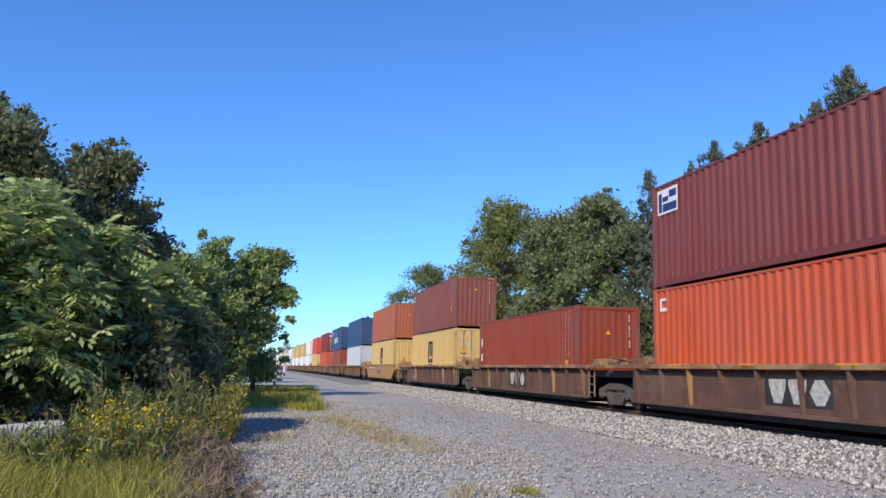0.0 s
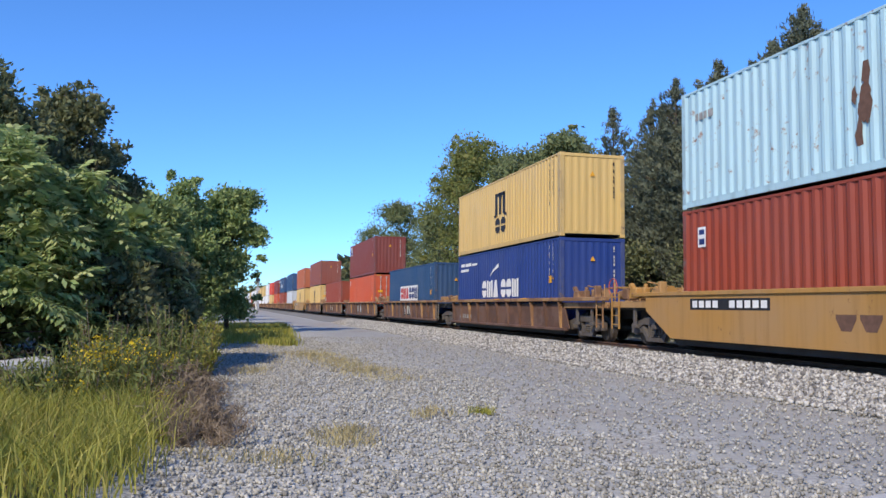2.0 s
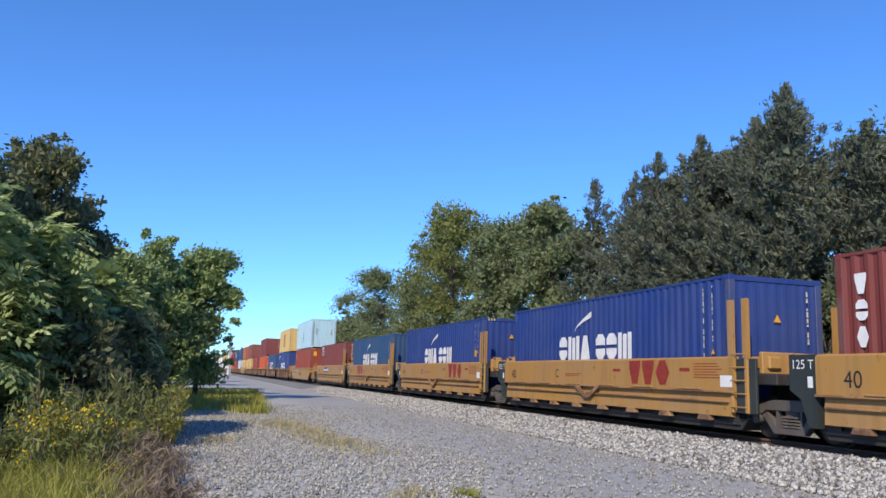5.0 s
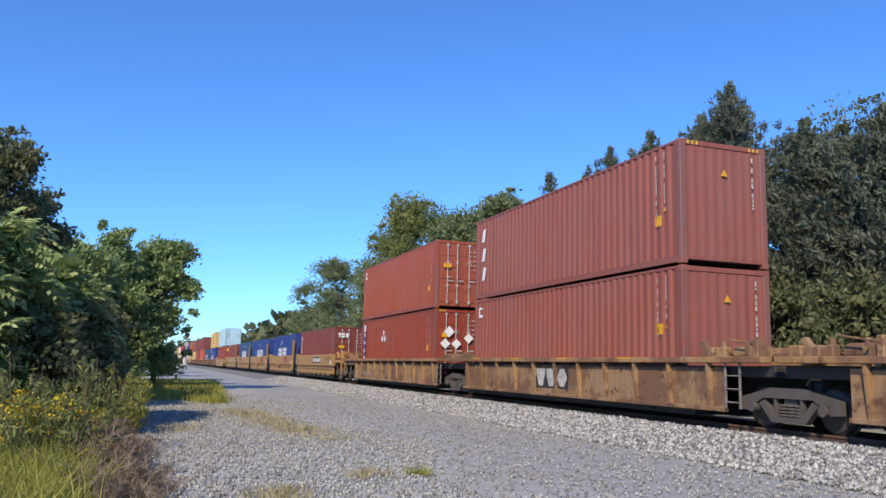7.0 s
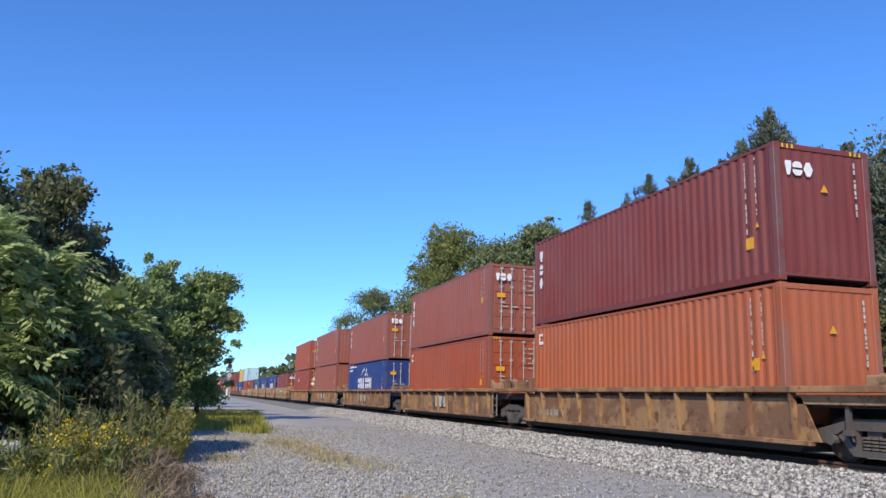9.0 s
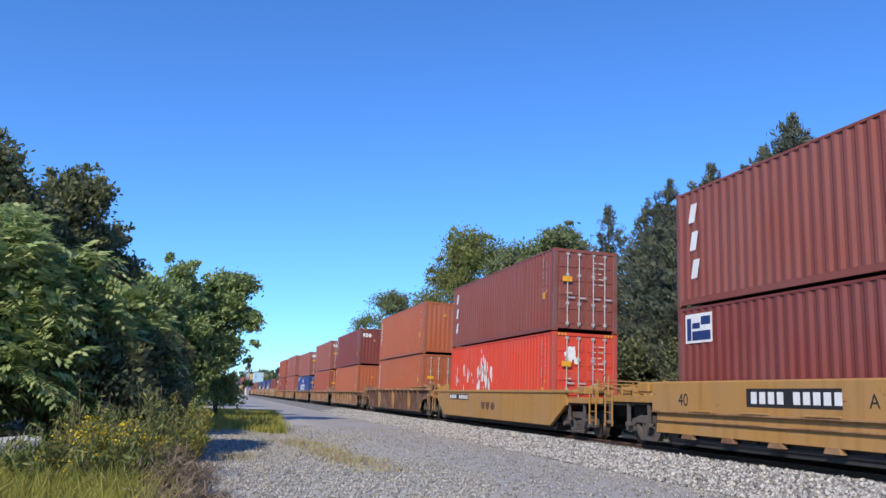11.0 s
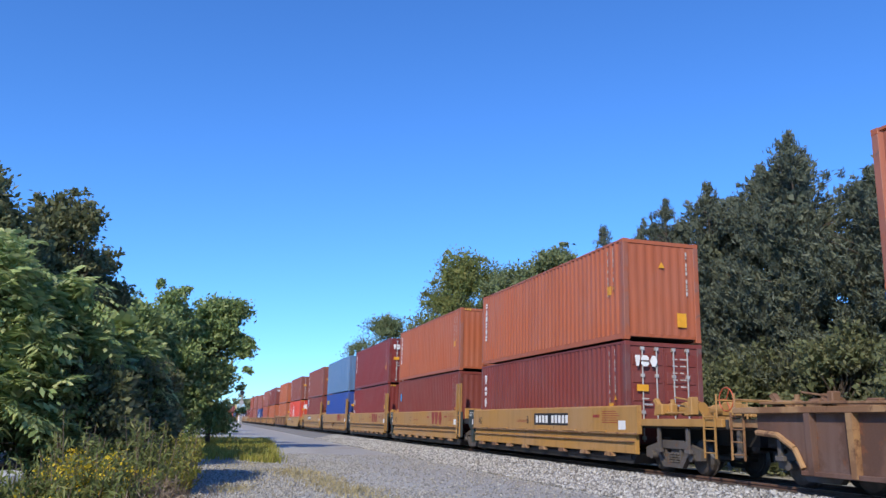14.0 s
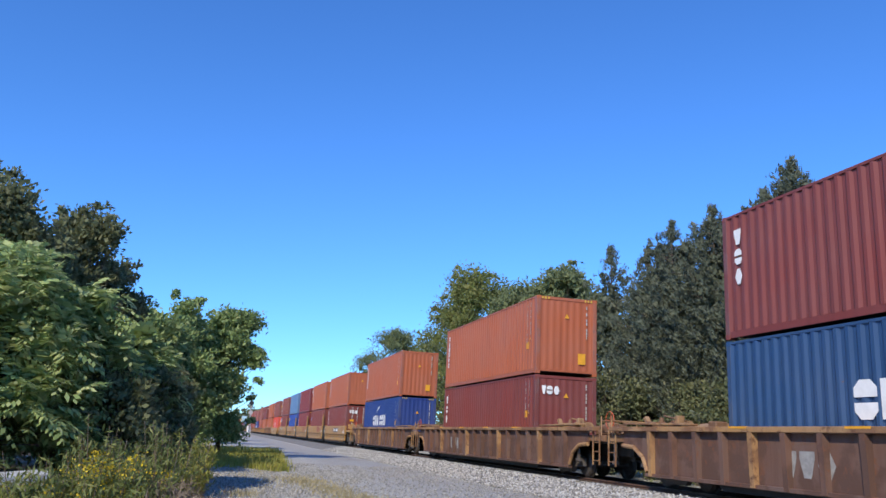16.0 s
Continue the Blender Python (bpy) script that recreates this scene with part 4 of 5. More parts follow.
    if not (c0 or c1):
        car_word(root, "yel_word_shapes", 3.85 + (5.5 if seed == 26 else 0.0), 1.02, (0.54, 0.54, 0.60), 0.58, M["mark_redbrown"], -1.4255)
    else:
        back = 3.3 if c0 else 0.0
        flat_marks(root, "yel_number_field_%d" % c0, [(6.6 - back, 9.3 - back, 1.10, 1.48)], M["mark_black"], -1.4245, "black number panel")
        flat_marks(root, "yel_number_bars_%d" % c0, [(9.15 - back - 0.27 * k - (0.2 if k > 3 else 0), 8.96 - back - 0.27 * k - (0.2 if k > 3 else 0), 1.17, 1.41) for k in range(9)], M["mark_white"], -1.427, "row of white bars")
    well_beams(root)
    ends(root, g0, g1, c0, c1, mat, 1.30, seed)


def smooth_car(root, g0, g1, seed):
    """Single yellow well car with plain tapering sides and angled lower corners."""
    mat = M["car_yellow"]
    for sx in (-1, 1):
        link("side_plate", shared("smooth_plate", lambda bm: prism(bm, [(-1.5, 0.98), (-1.5, 1.36), (CL + 1.5, 1.36), (CL + 1.5, 0.98), (CL + 0.3, 0.30), (-0.3, 0.30)], "x", -0.05, 0.05)), mat, root, "smooth yellow side plate", at=pose(sx * 1.36, 0, 0))
        link("top_chord", shared("smooth_chord", lambda bm: box(bm, -0.10, 0.10, -2.2, CL + 2.2, 1.36, 1.46, 0.012)), mat, root, at=pose(sx * 1.36, 0, 0))
    flat_marks(root, "smooth_field", [(8.7, 11.6, 1.02, 1.28)], M["mark_black"], -1.415, "black number panel")
    flat_marks(root, "smooth_bars", [(11.5 - 0.27 * k - (0.35 if k > 3 else 0), 11.30 - 0.27 * k - (0.35 if k > 3 else 0), 1.07, 1.23) for k in range(9)], M["mark_white"], -1.418, "row of white bars")
    car_word(root, "smooth_word_shapes", 6.9, 0.66, (0.5, 0.5, 0.55), 0.30, M["rail_side"], -1.414)
    well_beams(root)
    ends(root, g0, g1, True, True, mat, 1.22, seed)


def long_car(root, g0, g1, seed):
    """Single ribbed brown well car, longer than its load, with arched ends over the trucks."""
    a, b = -g0 + 2.4, CL + g1 - 2.4
    tag = "%0.2f_%0.2f" % (a, b)
    for sx in (-1, 1):
        link("side_plate", shared("long_plate_" + tag, lambda bm: prism(bm, [(a, 0.36), (a - 0.25, 0.75), (a - 0.7, 1.0), (a - 1.3, 1.02), (a - 1.3, 1.42), (b + 1.3, 1.42), (b + 1.3, 1.02), (b + 0.7, 1.0), (b + 0.25, 0.75), (b, 0.36)], "x", -0.02, 0.02)), M["car_brown"], root, "rusty brown side plate", at=pose(sx * 1.32, 0, 0))
        link("top_chord", shared("long_chord_" + tag, lambda bm: (box(bm, -0.12, 0.12, a - 1.9, b + 1.9, 1.42, 1.54, 0.012))), M["car_tan"], root, "worn tan top chord", at=pose(sx * 1.38, 0, 0))
        link("bottom_chord", shared("long_bottom_" + tag, lambda bm: box(bm, -0.12, 0.06, a, b, 0.28, 0.37, 0.01)), M["car_brown"], root, at=pose(sx * 1.32, 0, 0))
        for lead in (0, 1):
            y = a if not lead else b
            sg = -1 if not lead else 1
            link("arch_flange", shared("arch_flange_%d" % lead, lambda bm: [cyl(bm, (0, sg * p[0], p[1]), (0, sg * q[0], q[1]), 0.06, seg=8) for p, q in zip([(0, 0.4), (0.22, 0.76), (0.68, 1.0)], [(0.22, 0.76), (0.68, 1.0), (1.3, 1.04)])]), M["car_tan"], root, at=pose(sx * 1.36, y, 0))
            link("loose_plate", shared("loose_plate", lambda bm: box(bm, -0.16, 0.10, -1.6, 1.6, 1.58, 1.63, 0.01)), M["car_tan"], root, "flat tan cover plate", at=pose(sx * 1.36, y - sg * 0.6, 0, 0.6 * sg))
        rib = shared("long_rib", lambda bm: prism(bm, [(-1.50, 1.42), (-1.33, 1.42), (-1.33, 0.34), (-1.46, 0.30)], "y", -0.07, 0.07))
        n = int((b - a) / 1.05)
        for k in range(n + 1):
            y = a + 0.3 + k * (b - a - 0.6) / n
            m = M["car_tan"] if (k * 5 + seed) % 4 == 1 else M["car_brown"]
            link("rib", rib, m, root, at=pose(0, y, 0, 0, 0, 0 if sx < 0 else 180))
    for k in range(4):
        link("chord_pad", shared("long_pad", lambda bm: box(bm, -0.125, 0.125, -0.3, 0.3, 1.50, 1.544)), M["mark_yellow"], root, "yellow reflective patch", at=pose(-1.38, 1.3 + 3.4 * k, 0))
    car_word(root, "long_word_shapes", 10.3, 0.58, (0.42, 0.42, 0.46), 0.50, M["mark_grey"], -1.345)
    well_beams(root)
    ends(root, g0, g1, True, True, M["car_tan"], 1.30, seed)


CAR_LABELS = {"rib": "rusty brown ribbed well car unit with tan top chord", "ribtan": "worn tan and brown ribbed well car unit", "yellow": "yellow smooth-sided well car unit with guide posts",
              "smooth": "single yellow well car with plain tapering sides", "long": "long rusty brown ribbed well car"}
# place of the container's rear end at the start, car kind, coupled at rear / lead, lower load, upper load: (colour, style, doors at the rear)
W_ = ("white", "plain", False)
TRAIN = [
    (432.0, "rib", 1, 1, ("maroon", "plain", False), ("white", "plain", False)), (411.0, "rib", 1, 1, ("silver", "plain", False), ("maroon", "plain", False)),
    (390.0, "rib", 1, 1, ("white", "plain", True), W_), (369.0, "rib", 1, 1, ("cream", "plain", False), ("white", "plain", True)),
    (348.0, "rib", 1, 1, W_, ("silver", "plain", False)), (327.0, "rib", 1, 1, ("silver", "plain", False), W_),
    (306.0, "rib", 1, 1, W_, ("cream", "plain", False)), (285.0, "rib", 1, 1, ("orange", "plain", False), W_), (264.0, "rib", 1, 1, W_, W_),
    (243.0, "rib", 1, 1, ("silver", "plain", False), W_), (222.0, "rib", 1, 1, W_, ("cream", "plain", False)),
    (202.0, "rib", 1, 1, W_, ("cream", "plain", False)), (181.5, "rib", 1, 1, W_, ("cream", "plain", False)),
    (161.5, "rib", 1, 1, W_, W_), (143.0, "rib", 1, 1, ("cream", "plain", False), ("red", "panel", False)),
    (123.5, "rib", 1, 1, ("orange", "plain", False), ("deepred", "tex", True)), (104.0, "rib", 1, 1, ("rust", "panel", False), ("blue", "cma", False)),
    (84.0, "rib", 1, 1, ("silver", "plain", False), ("blue", "small", False)),
    (63.7, "smooth", 1, 1, ("cream", "msc", False), ("salmon", "small", False)),
    (43.9, "rib", 0, 1, ("cream", "msc", True), ("brown", "small", False)),
    (26.5, "rib", 0, 0, ("rust", "two", False), None),
    (8.75, "rib", 0, 0, ("orange", "small", True), ("maroon", "panel", False)),
    (-9.4, "rib", 0, 0, ("blue", "cma_panel", False), None),
    (-26.1, "rib", 1, 0, ("navy", "cma", False), ("cream", "msc", False)),
    (-45.8, "smooth", 1, 1, ("rust", "patch", False), ("ice", "bare", False)),
    (-65.45, "yellow", 0, 1, ("maroon", "panel", True), None),
    (-80.9, "yellow", 0, 0, ("blue", "cma_big", False), None),
    (-96.3, "yellow", 0, 0, ("navy", "cma_big", False), None),
    (-111.8, "yellow", 0, 0, ("navy", "cma_big", False), None),
    (-127.0, "yellow", 1, 0, ("maroon", "tex", True), None),
    (-146.4, "ribtan", 0, 1, ("rust", "strip", True), ("burnt", "small", True)),
    (-163.0, "ribtan", 0, 0, ("fadedbrown", "small", False), ("fadedbrown", "slant", False)),
    (-180.9, "ribtan", 0, 0, ("navy", "cma", True), ("fadedbrown", "tex", True)),
    (-198.85, "ribtan", 0, 0, ("burnt", "small", True), ("fadedbrown", "tex", True)),
    (-215.55, "ribtan", 1, 0, ("salmon", "small", False), ("maroon", "tex", False)),
    (-236.2, "long", 1, 1, ("salmon", "column", True), ("salmon", "column", False)),
    (-254.1, "smooth", 1, 1, ("red", "graffiti", True), ("brown", "slant", True)),
    (-274.0, "yellow", 0, 1, ("maroon", "panel", True), ("brown", "slant", True)),
    (-289.4, "yellow", 0, 0, ("cobalt", "gold", True), ("steelblue", "plain", False)),
    (-304.5, "yellow", 0, 0, ("deepred", "two", False), ("deepred", "tex", True)),
    (-319.75, "yellow", 0, 0, ("maroon", "dot", False), ("salmon", "column", False)),
    (-335.1, "yellow", 1, 0, ("maroon", "tex", True), ("salmon", "column", False)),
    (-356.3, "long", 1, 1, ("navy", "cma_big", False), ("salmon", "column", False)),
    (-379.1, "long", 1, 1, ("maroon", "tex", False), ("salmon", "column", False)),
    (-402.8, "long", 1, 1, ("blue", "cma_big", False), ("maroon", "tex", False)),
]
LOW_Z, HIGH_Z = 1.01, 3.945


STANDARD_LOW = (-180.9,)  # stacks whose lower container is 8 ft 6 in high


def build_train():
    global CH
    letters = "AEDCB"
    run = 0
    for i, (s, kind, c0, c1, low, high) in enumerate(TRAIN):
        lead_gap = TRAIN[i - 1][0] - s - CL if i else 8.0
        rear_gap = s - TRAIN[i + 1][0] - CL if i + 1 < len(TRAIN) else 10.0
        root = tagged(new("well_car"), CAR_LABELS[kind], "well car", "well cars of the train")
        root.matrix_basis = pose(XC, s, RAIL)
        g0, g1 = round(rear_gap / 2, 2), round(lead_gap / 2, 2)
        run = 0 if c1 else run + 1
        if kind in ("rib", "ribtan"):
            rib_car(root, g0, g1, c0, c1, i, kind == "ribtan")
        elif kind == "yellow":
            yellow_car(root, g0, g1, c0, c1, i, letters[run % 5])
        elif kind == "smooth":
            smooth_car(root, g0, g1, i)
        else:
            long_car(root, g0, g1, i)
        MOVERS.append((root, XC, s, RAIL))
        far = s > 150
        CH = 2.591 if s in STANDARD_LOW else 2.896
        container(*low, s, LOW_Z, i, False, far)
        top = LOW_Z + CH + HIGH_Z - LOW_Z - 2.896
        CH = 2.896
        if high:
            container(*high, s, top, i + 2, True, far)


build_train()


def motions():
    """The whole train runs ahead at one speed."""
    for ob, x, s, z in MOVERS:
        walk(ob, [(0.0, pose(x, s, z)), (8.0, pose(x, s + V_TRAIN * 8, z)), (16.0, pose(x, s + V_TRAIN * 16, z))])


# ---- plants ----
RNG = np.random.default_rng(7)


def leaf_quads(centres, size, up=0.25, spread=0.4, aspect=0.5, outward=None):
    """Folded leaf diamonds at the centres, in random turns."""
    n = len(centres)
    d = RNG.normal(size=(n, 3))
    if outward is not None:
        d = d * 0.8 + outward * 0.9
    d[:, 2] += up
    d /= np.linalg.norm(d, axis=1, keepdims=True) + 1e-9
    side = np.cross(d, RNG.normal(size=(n, 3)))
    side /= np.linalg.norm(side, axis=1, keepdims=True) + 1e-9
    s = (size * (1 + spread * RNG.uniform(-1, 1, n)))[:, None]
    nrm = np.cross(d, side)
    v = np.stack([centres - d * s * 0.5, centres + side * s * aspect * 0.5 + nrm * s * 0.06, centres + d * s * 0.5, centres - side * s * aspect * 0.5 + nrm * s * 0.06], 1)
    return v.reshape(-1, 3)


def fronds(centres, out, length, leaflet, pairs=5):
    """Compound leaves: pairs of narrow leaflets along a drooping stalk."""
    n = len(centres)
    d = out * 0.9 + RNG.normal(size=(n, 3)) * 0.55
    d[:, 2] = d[:, 2] * 0.5 + 0.12
    d /= np.linalg.norm(d, axis=1, keepdims=True) + 1e-9
    side = np.cross(d, np.array([0.0, 0.0, 1.0]) + RNG.normal(size=(n, 3)) * 0.25)
    side /= np.linalg.norm(side, axis=1, keepdims=True) + 1e-9
    nrm = np.cross(side, d)
    ln = length * RNG.uniform(0.6, 1.2, n)[:, None]
    out_v = []
    for k in range(pairs):
        f = (k + 0.7) / pairs
        c = centres + d * ln * (f - 0.4)
        c[:, 2] -= 0.45 * (ln[:, 0] * f) ** 2 / length
        size = leaflet * (1.0 - 0.45 * abs(f - 0.45)) * RNG.uniform(0.75, 1.2, n)[:, None]
        for sg in (-1, 1):
            a = side * sg * 0.85 + d * 0.5 - nrm * RNG.uniform(0.1, 1.0, n)[:, None]
            a /= np.linalg.norm(a, axis=1, keepdims=True)
            w = np.cross(a, nrm)
            w /= np.linalg.norm(w, axis=1, keepdims=True) + 1e-9
            out_v.append(np.stack([c, c + a * size * 0.45 + w * size * 0.19, c + a * size, c + a * size * 0.45 - w * size * 0.19], 1))
    return np.concatenate(out_v, 0).reshape(-1, 3)


def leaves_mesh(name, verts):
    q = np.arange(len(verts)).reshape(-1, 4)
    return fast_mesh(name, verts, q)


def blob_points(blobs, n, shell=0.55, per=16, tuft=0.20):
    """Points in clumps on a set of ellipsoids (x, y, z, rx, ry, rz)."""
    b = np.array(blobs, float)
    vol = (b[:, 3] * b[:, 4] + b[:, 4] * b[:, 5]) ** 0.85
    clumps = max(6, n // per)
    pick = RNG.choice(len(b), clumps, p=vol / vol.sum())
    d = RNG.normal(size=(clumps, 3))
    d /= np.linalg.norm(d, axis=1, keepdims=True)
    d[:, 2] = np.where(d[:, 2] < -0.55, -d[:, 2], d[:, 2])
    rad = shell + (1.08 - shell) * RNG.uniform(0, 1, clumps) ** 0.6
    c = b[pick, :3] + d * b[pick, 3:6] * rad[:, None]
    own = np.arange(n) % clumps
    spread = tuft * b[pick, 3:6].mean(1)[own][:, None] + 0.05
    p = c[own] + RNG.normal(size=(len(own), 3)) * spread * np.array([1, 1, 0.7])
    return p, d[own]


def limbs(bm, base, height, blobs, r0, lean=0.0):
    top = Vector((base[0] + lean, base[1], base[2] + height * 0.8))
    b = Vector(base)
    mid = b.lerp(top, 0.5) + Vector((RNG.uniform(-0.15, 0.15), RNG.uniform(-0.15, 0.15), 0))
    cyl(bm, b - Vector((0, 0, 0.1)), mid, r0, r0 * 0.7, 9)
    cyl(bm, mid, top, r0 * 0.7, r0 * 0.2, 8)
    for x, y, z, rx, ry, rz in blobs:
        t = min(0.9, max(0.25, (z - base[2]) / height * 0.75))
        s = b.lerp(mid, t * 2) if t < 0.5 else mid.lerp(top, t * 2 - 1)
        cyl(bm, s, (x, y, z), min(r0 * 0.32, rx * 0.10), r0 * 0.06, 5)


def tree(name, label, base, height, blobs, mat, n, leaf, stem=0.14, up=0.2, aspect=0.5, per=16, tuft=0.20, compound=0.0):
    x, y, z0 = base
    root = tagged(new(name), label, "tree" if "tree" in name else "shrub")
    root.matrix_basis = pose(x, y, z0)
    loc = [(bx - x, by - y, bz - z0, a, b, c) for bx, by, bz, a, b, c in blobs]
    bm = bmesh.new()
    limbs(bm, (0, 0, 0), height, loc, stem)
    part("trunk", bm, M["bark"], root, "grey-brown bark")
    p, out = blob_points(loc, n // 10 if compound else n, 0.45, 3 if compound else per, tuft)
    keep = p[:, 2] > 0.05
    thick = [(bx, by, bz, a * 0.5, b * 0.5, c * 0.5) for bx, by, bz, a, b, c in loc if a > 0.55]
    thick = thick or [(bx, by, bz, a * 0.5, b * 0.5, c * 0.5) for bx, by, bz, a, b, c in loc]
    inner, _ = blob_points(thick, max(300, n // 18), 0.1)
    inner = inner[inner[:, 2] > 0.3]
    outer = fronds(p[keep], out[keep], compound, leaf) if compound else leaf_quads(p[keep], leaf, up, 0.45, aspect, out[keep])
    crown = np.concatenate([outer, leaf_quads(inner, leaf * 2.2, 0.1, 0.3, 0.8)])
    link("crown", leaves_mesh("crown", crown), M[mat], root, "dense leaves")
    return root


def broadleaf(x, y, h, r, mat, n, leaf, seed, label, name="broadleaf_tree", low=0.12, compound=0.0):
    g = np.random.default_rng(seed)
    blobs = []
    for k in range(26):
        t = low + (0.94 - low) * g.uniform() ** 0.9
        w = r * (0.50 + 0.58 * math.sin(math.pi * min(1, t * 0.9 + 0.14)))
        a = g.uniform(0, 6.283)
        q = g.uniform(0.25, 0.86)
        s = r * g.uniform(0.24, 0.46)
        blobs.append((x + math.cos(a) * w * q, y + math.sin(a) * w * q, h * t, s, s, s * g.uniform(0.7, 1.0)))
    blobs.append((x, y, h * 0.9, r * 0.3, r * 0.3, h * 0.1))
    # twigs that stand out of the crown
    for k in range(30):
        t = max(low, 0.15) + (1.0 - max(low, 0.15)) * g.uniform()
        w = r * (0.50 + 0.62 * math.sin(math.pi * min(1, t * 0.86 + 0.12)))
        a = g.uniform(0, 6.283)
        q = g.uniform(0.72, 0.95) * (1.0 if t < 0.85 else 0.7)
        s = r * g.uniform(0.04, 0.09)
        blobs.append((x + math.cos(a) * w * q, y + math.sin(a) * w * q, h * t + g.uniform(0, 0.05) * h, s * 1.3, s * 1.3, s))
    if mat == "leaf_pine":
        return tree(name, label, (x, y, 0), h, blobs, mat, n, leaf, 0.14, 0.5, 0.30, 34, 0.15)
    return tree(name, label, (x, y, 0), h, blobs, mat, n, leaf, compound=compound)


def spire(x, y, h, r, mat, n, leaf, seed, label):
    """A dense conifer: rising boughs set with upright needle sprays round a leader."""
    g = np.random.default_rng(seed)
    root = tagged(new("conifer_tree"), label, "tree")
    root.matrix_basis = pose(x, y, 0)
    bm = bmesh.new()
    cyl(bm, (0, 0, -0.1), (0.1, 0, h * 0.5), 0.20, 0.12, 9)
    cyl(bm, (0.1, 0, h * 0.5), (0, 0, h * 0.98), 0.12, 0.02, 8)
    count = 290
    t = 0.05 + 0.93 * g.uniform(0, 1, count) ** 0.9
    w = np.where(t < 0.7, r * 1.12 * (1.0 - 0.36 * t), r * 0.838 * (np.maximum(0.0, 1.0 - t) / 0.3) ** 0.85 + 0.10)
    w = w * np.where(t < 0.6, g.uniform(0.72, 1.18, count), g.uniform(0.45, 1.12, count))
    a = g.uniform(0, 6.283, count)
    rise = 0.28 * w + g.uniform(0.0, 0.35, count)
    for k in range(0, count, 6):
        cyl(bm, (0, 0, h * t[k] - 0.3), (math.cos(a[k]) * w[k] * 0.8, math.sin(a[k]) * w[k] * 0.8, h * t[k] + rise[k] * 0.5), 0.035, 0.012, 5)
    part("trunk", bm, M["bark"], root, "grey-brown bark")
    share = (w + 0.3) / (w + 0.3).sum()
    own = g.choice(count, n // 9, p=share)
    f = 0.30 + 0.72 * g.uniform(0, 1, len(own)) ** 0.65
    lat = g.normal(0, 0.14, len(own)) * (0.5 + w[own] * 0.55) * (1.25 - f)
    c = np.stack([np.cos(a[own]) * w[own] * f - np.sin(a[own]) * lat, np.sin(a[own]) * w[own] * f + np.cos(a[own]) * lat, h * t[own] - 0.25 + rise[own] * f * f + g.normal(0, 0.10, len(own))], 1)
    out = np.stack([np.cos(a[own]), np.sin(a[own]), np.full(len(own), 0.55)], 1)
    tip = np.stack([g.normal(0, 0.07, 60), g.normal(0, 0.07, 60), h * g.uniform(0.93, 1.01, 60)], 1)
    c = np.concatenate([c, tip])
    out = np.concatenate([out, np.tile([0, 0, 1.0], (60, 1))])
    many = np.repeat(np.arange(len(c)), 9)
    p = c[many] + g.normal(0, 0.075, (len(many), 3))
    sprays = leaf_quads(p, leaf * 1.12, 0.45, 0.4, 0.24, out[many])
    k = 1500
    ti = g.uniform(0.04, 0.82, k)
    wi = np.where(ti < 0.7, r * (1.0 - 0.42 * ti), r * 0.706 * (1.0 - ti) / 0.3) * 0.42 * np.sqrt(g.uniform(0, 1, k))
    ai = g.uniform(0, 6.283, k)
    core = leaf_quads(np.stack([np.cos(ai) * wi, np.sin(ai) * wi, h * ti], 1), leaf * 1.8, 0.1, 0.3, 0.7)
    link("crown", leaves_mesh("crown", np.concatenate([sprays, core])), M[mat], root, "dense needles")
    return root


def soil_bed():
    """Dark leaf litter under the hedge, with an uneven edge to the gravel."""
    bm = bmesh.new()
    g = np.random.default_rng(19)
    rows = []
    for k in range(80):
        y = 3.6 + k * 1.0
        edge = (-1.6 + 0.05 * min(y - 13.6, 16)) + 0.28 * math.sin(y * 1.7) + g.uniform(-0.22, 0.22)
        if y < 13:
            edge = -1.05 - 0.15 * abs(y - 7) + g.uniform(-0.12, 0.12)
        if y > 30:
            edge -= 0.35
        rows.append([bm.verts.new((edge + dx, y, dz)) for dx, dz in ((0.0, -0.005), (-0.5, 0.03), (-3.0, 0.05), (-8.0, 0.05), (-16.0, 0.02))])
    for a, b in zip(rows, rows[1:]):
        for i in range(4):
            bm.faces.new((a[i], b[i], b[i + 1], a[i + 1]))
    bmesh.ops.recalc_face_normals(bm, faces=bm.faces[:])
    for f in bm.faces:
        f.smooth = True
        if f.normal.z < 0:
            f.normal_flip()
    tagged(part("soil_bed", bm, M["soil"], None), "dark leaf litter under the hedge", "ground", kind="structure")


soil_bed()

# large-leaved shrubs beside the gravel lot
for x, y, h, r, n, sd in ((-7.6, 14.0, 4.5, 1.9, 15000, 6), (-5.9, 15.3, 4.7, 1.8, 21000, 1), (-4.4, 16.4, 4.5, 1.7, 22000, 2), (-3.3, 17.8, 4.0, 1.4, 18000, 3), (-2.5, 19.6, 3.7, 1.2, 14000, 4), (-9.6, 12.8, 4.8, 2.0, 8000, 8), (-4.9, 18.8, 5.2, 1.6, 13000, 9)):
    broadleaf(x, y, h, r, "leaf_sumac", int(n * 1.5), 0.24, sd, "leafy green shrub with long drooping leaflets", "leafy_shrub", 0.20, 0.58)
# low bushes at their foot; dark leaf colour stands in for the canopy's shade
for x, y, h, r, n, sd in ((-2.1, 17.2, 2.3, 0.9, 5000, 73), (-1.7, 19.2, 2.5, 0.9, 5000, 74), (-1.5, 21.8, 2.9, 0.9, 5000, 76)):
    broadleaf(x, y, h, r, "leaf_dark", int(n * 1.3), 0.15, sd, "low bush, leaves coloured dark to stand in for the hedge's shade", "low_bush", 0.10)
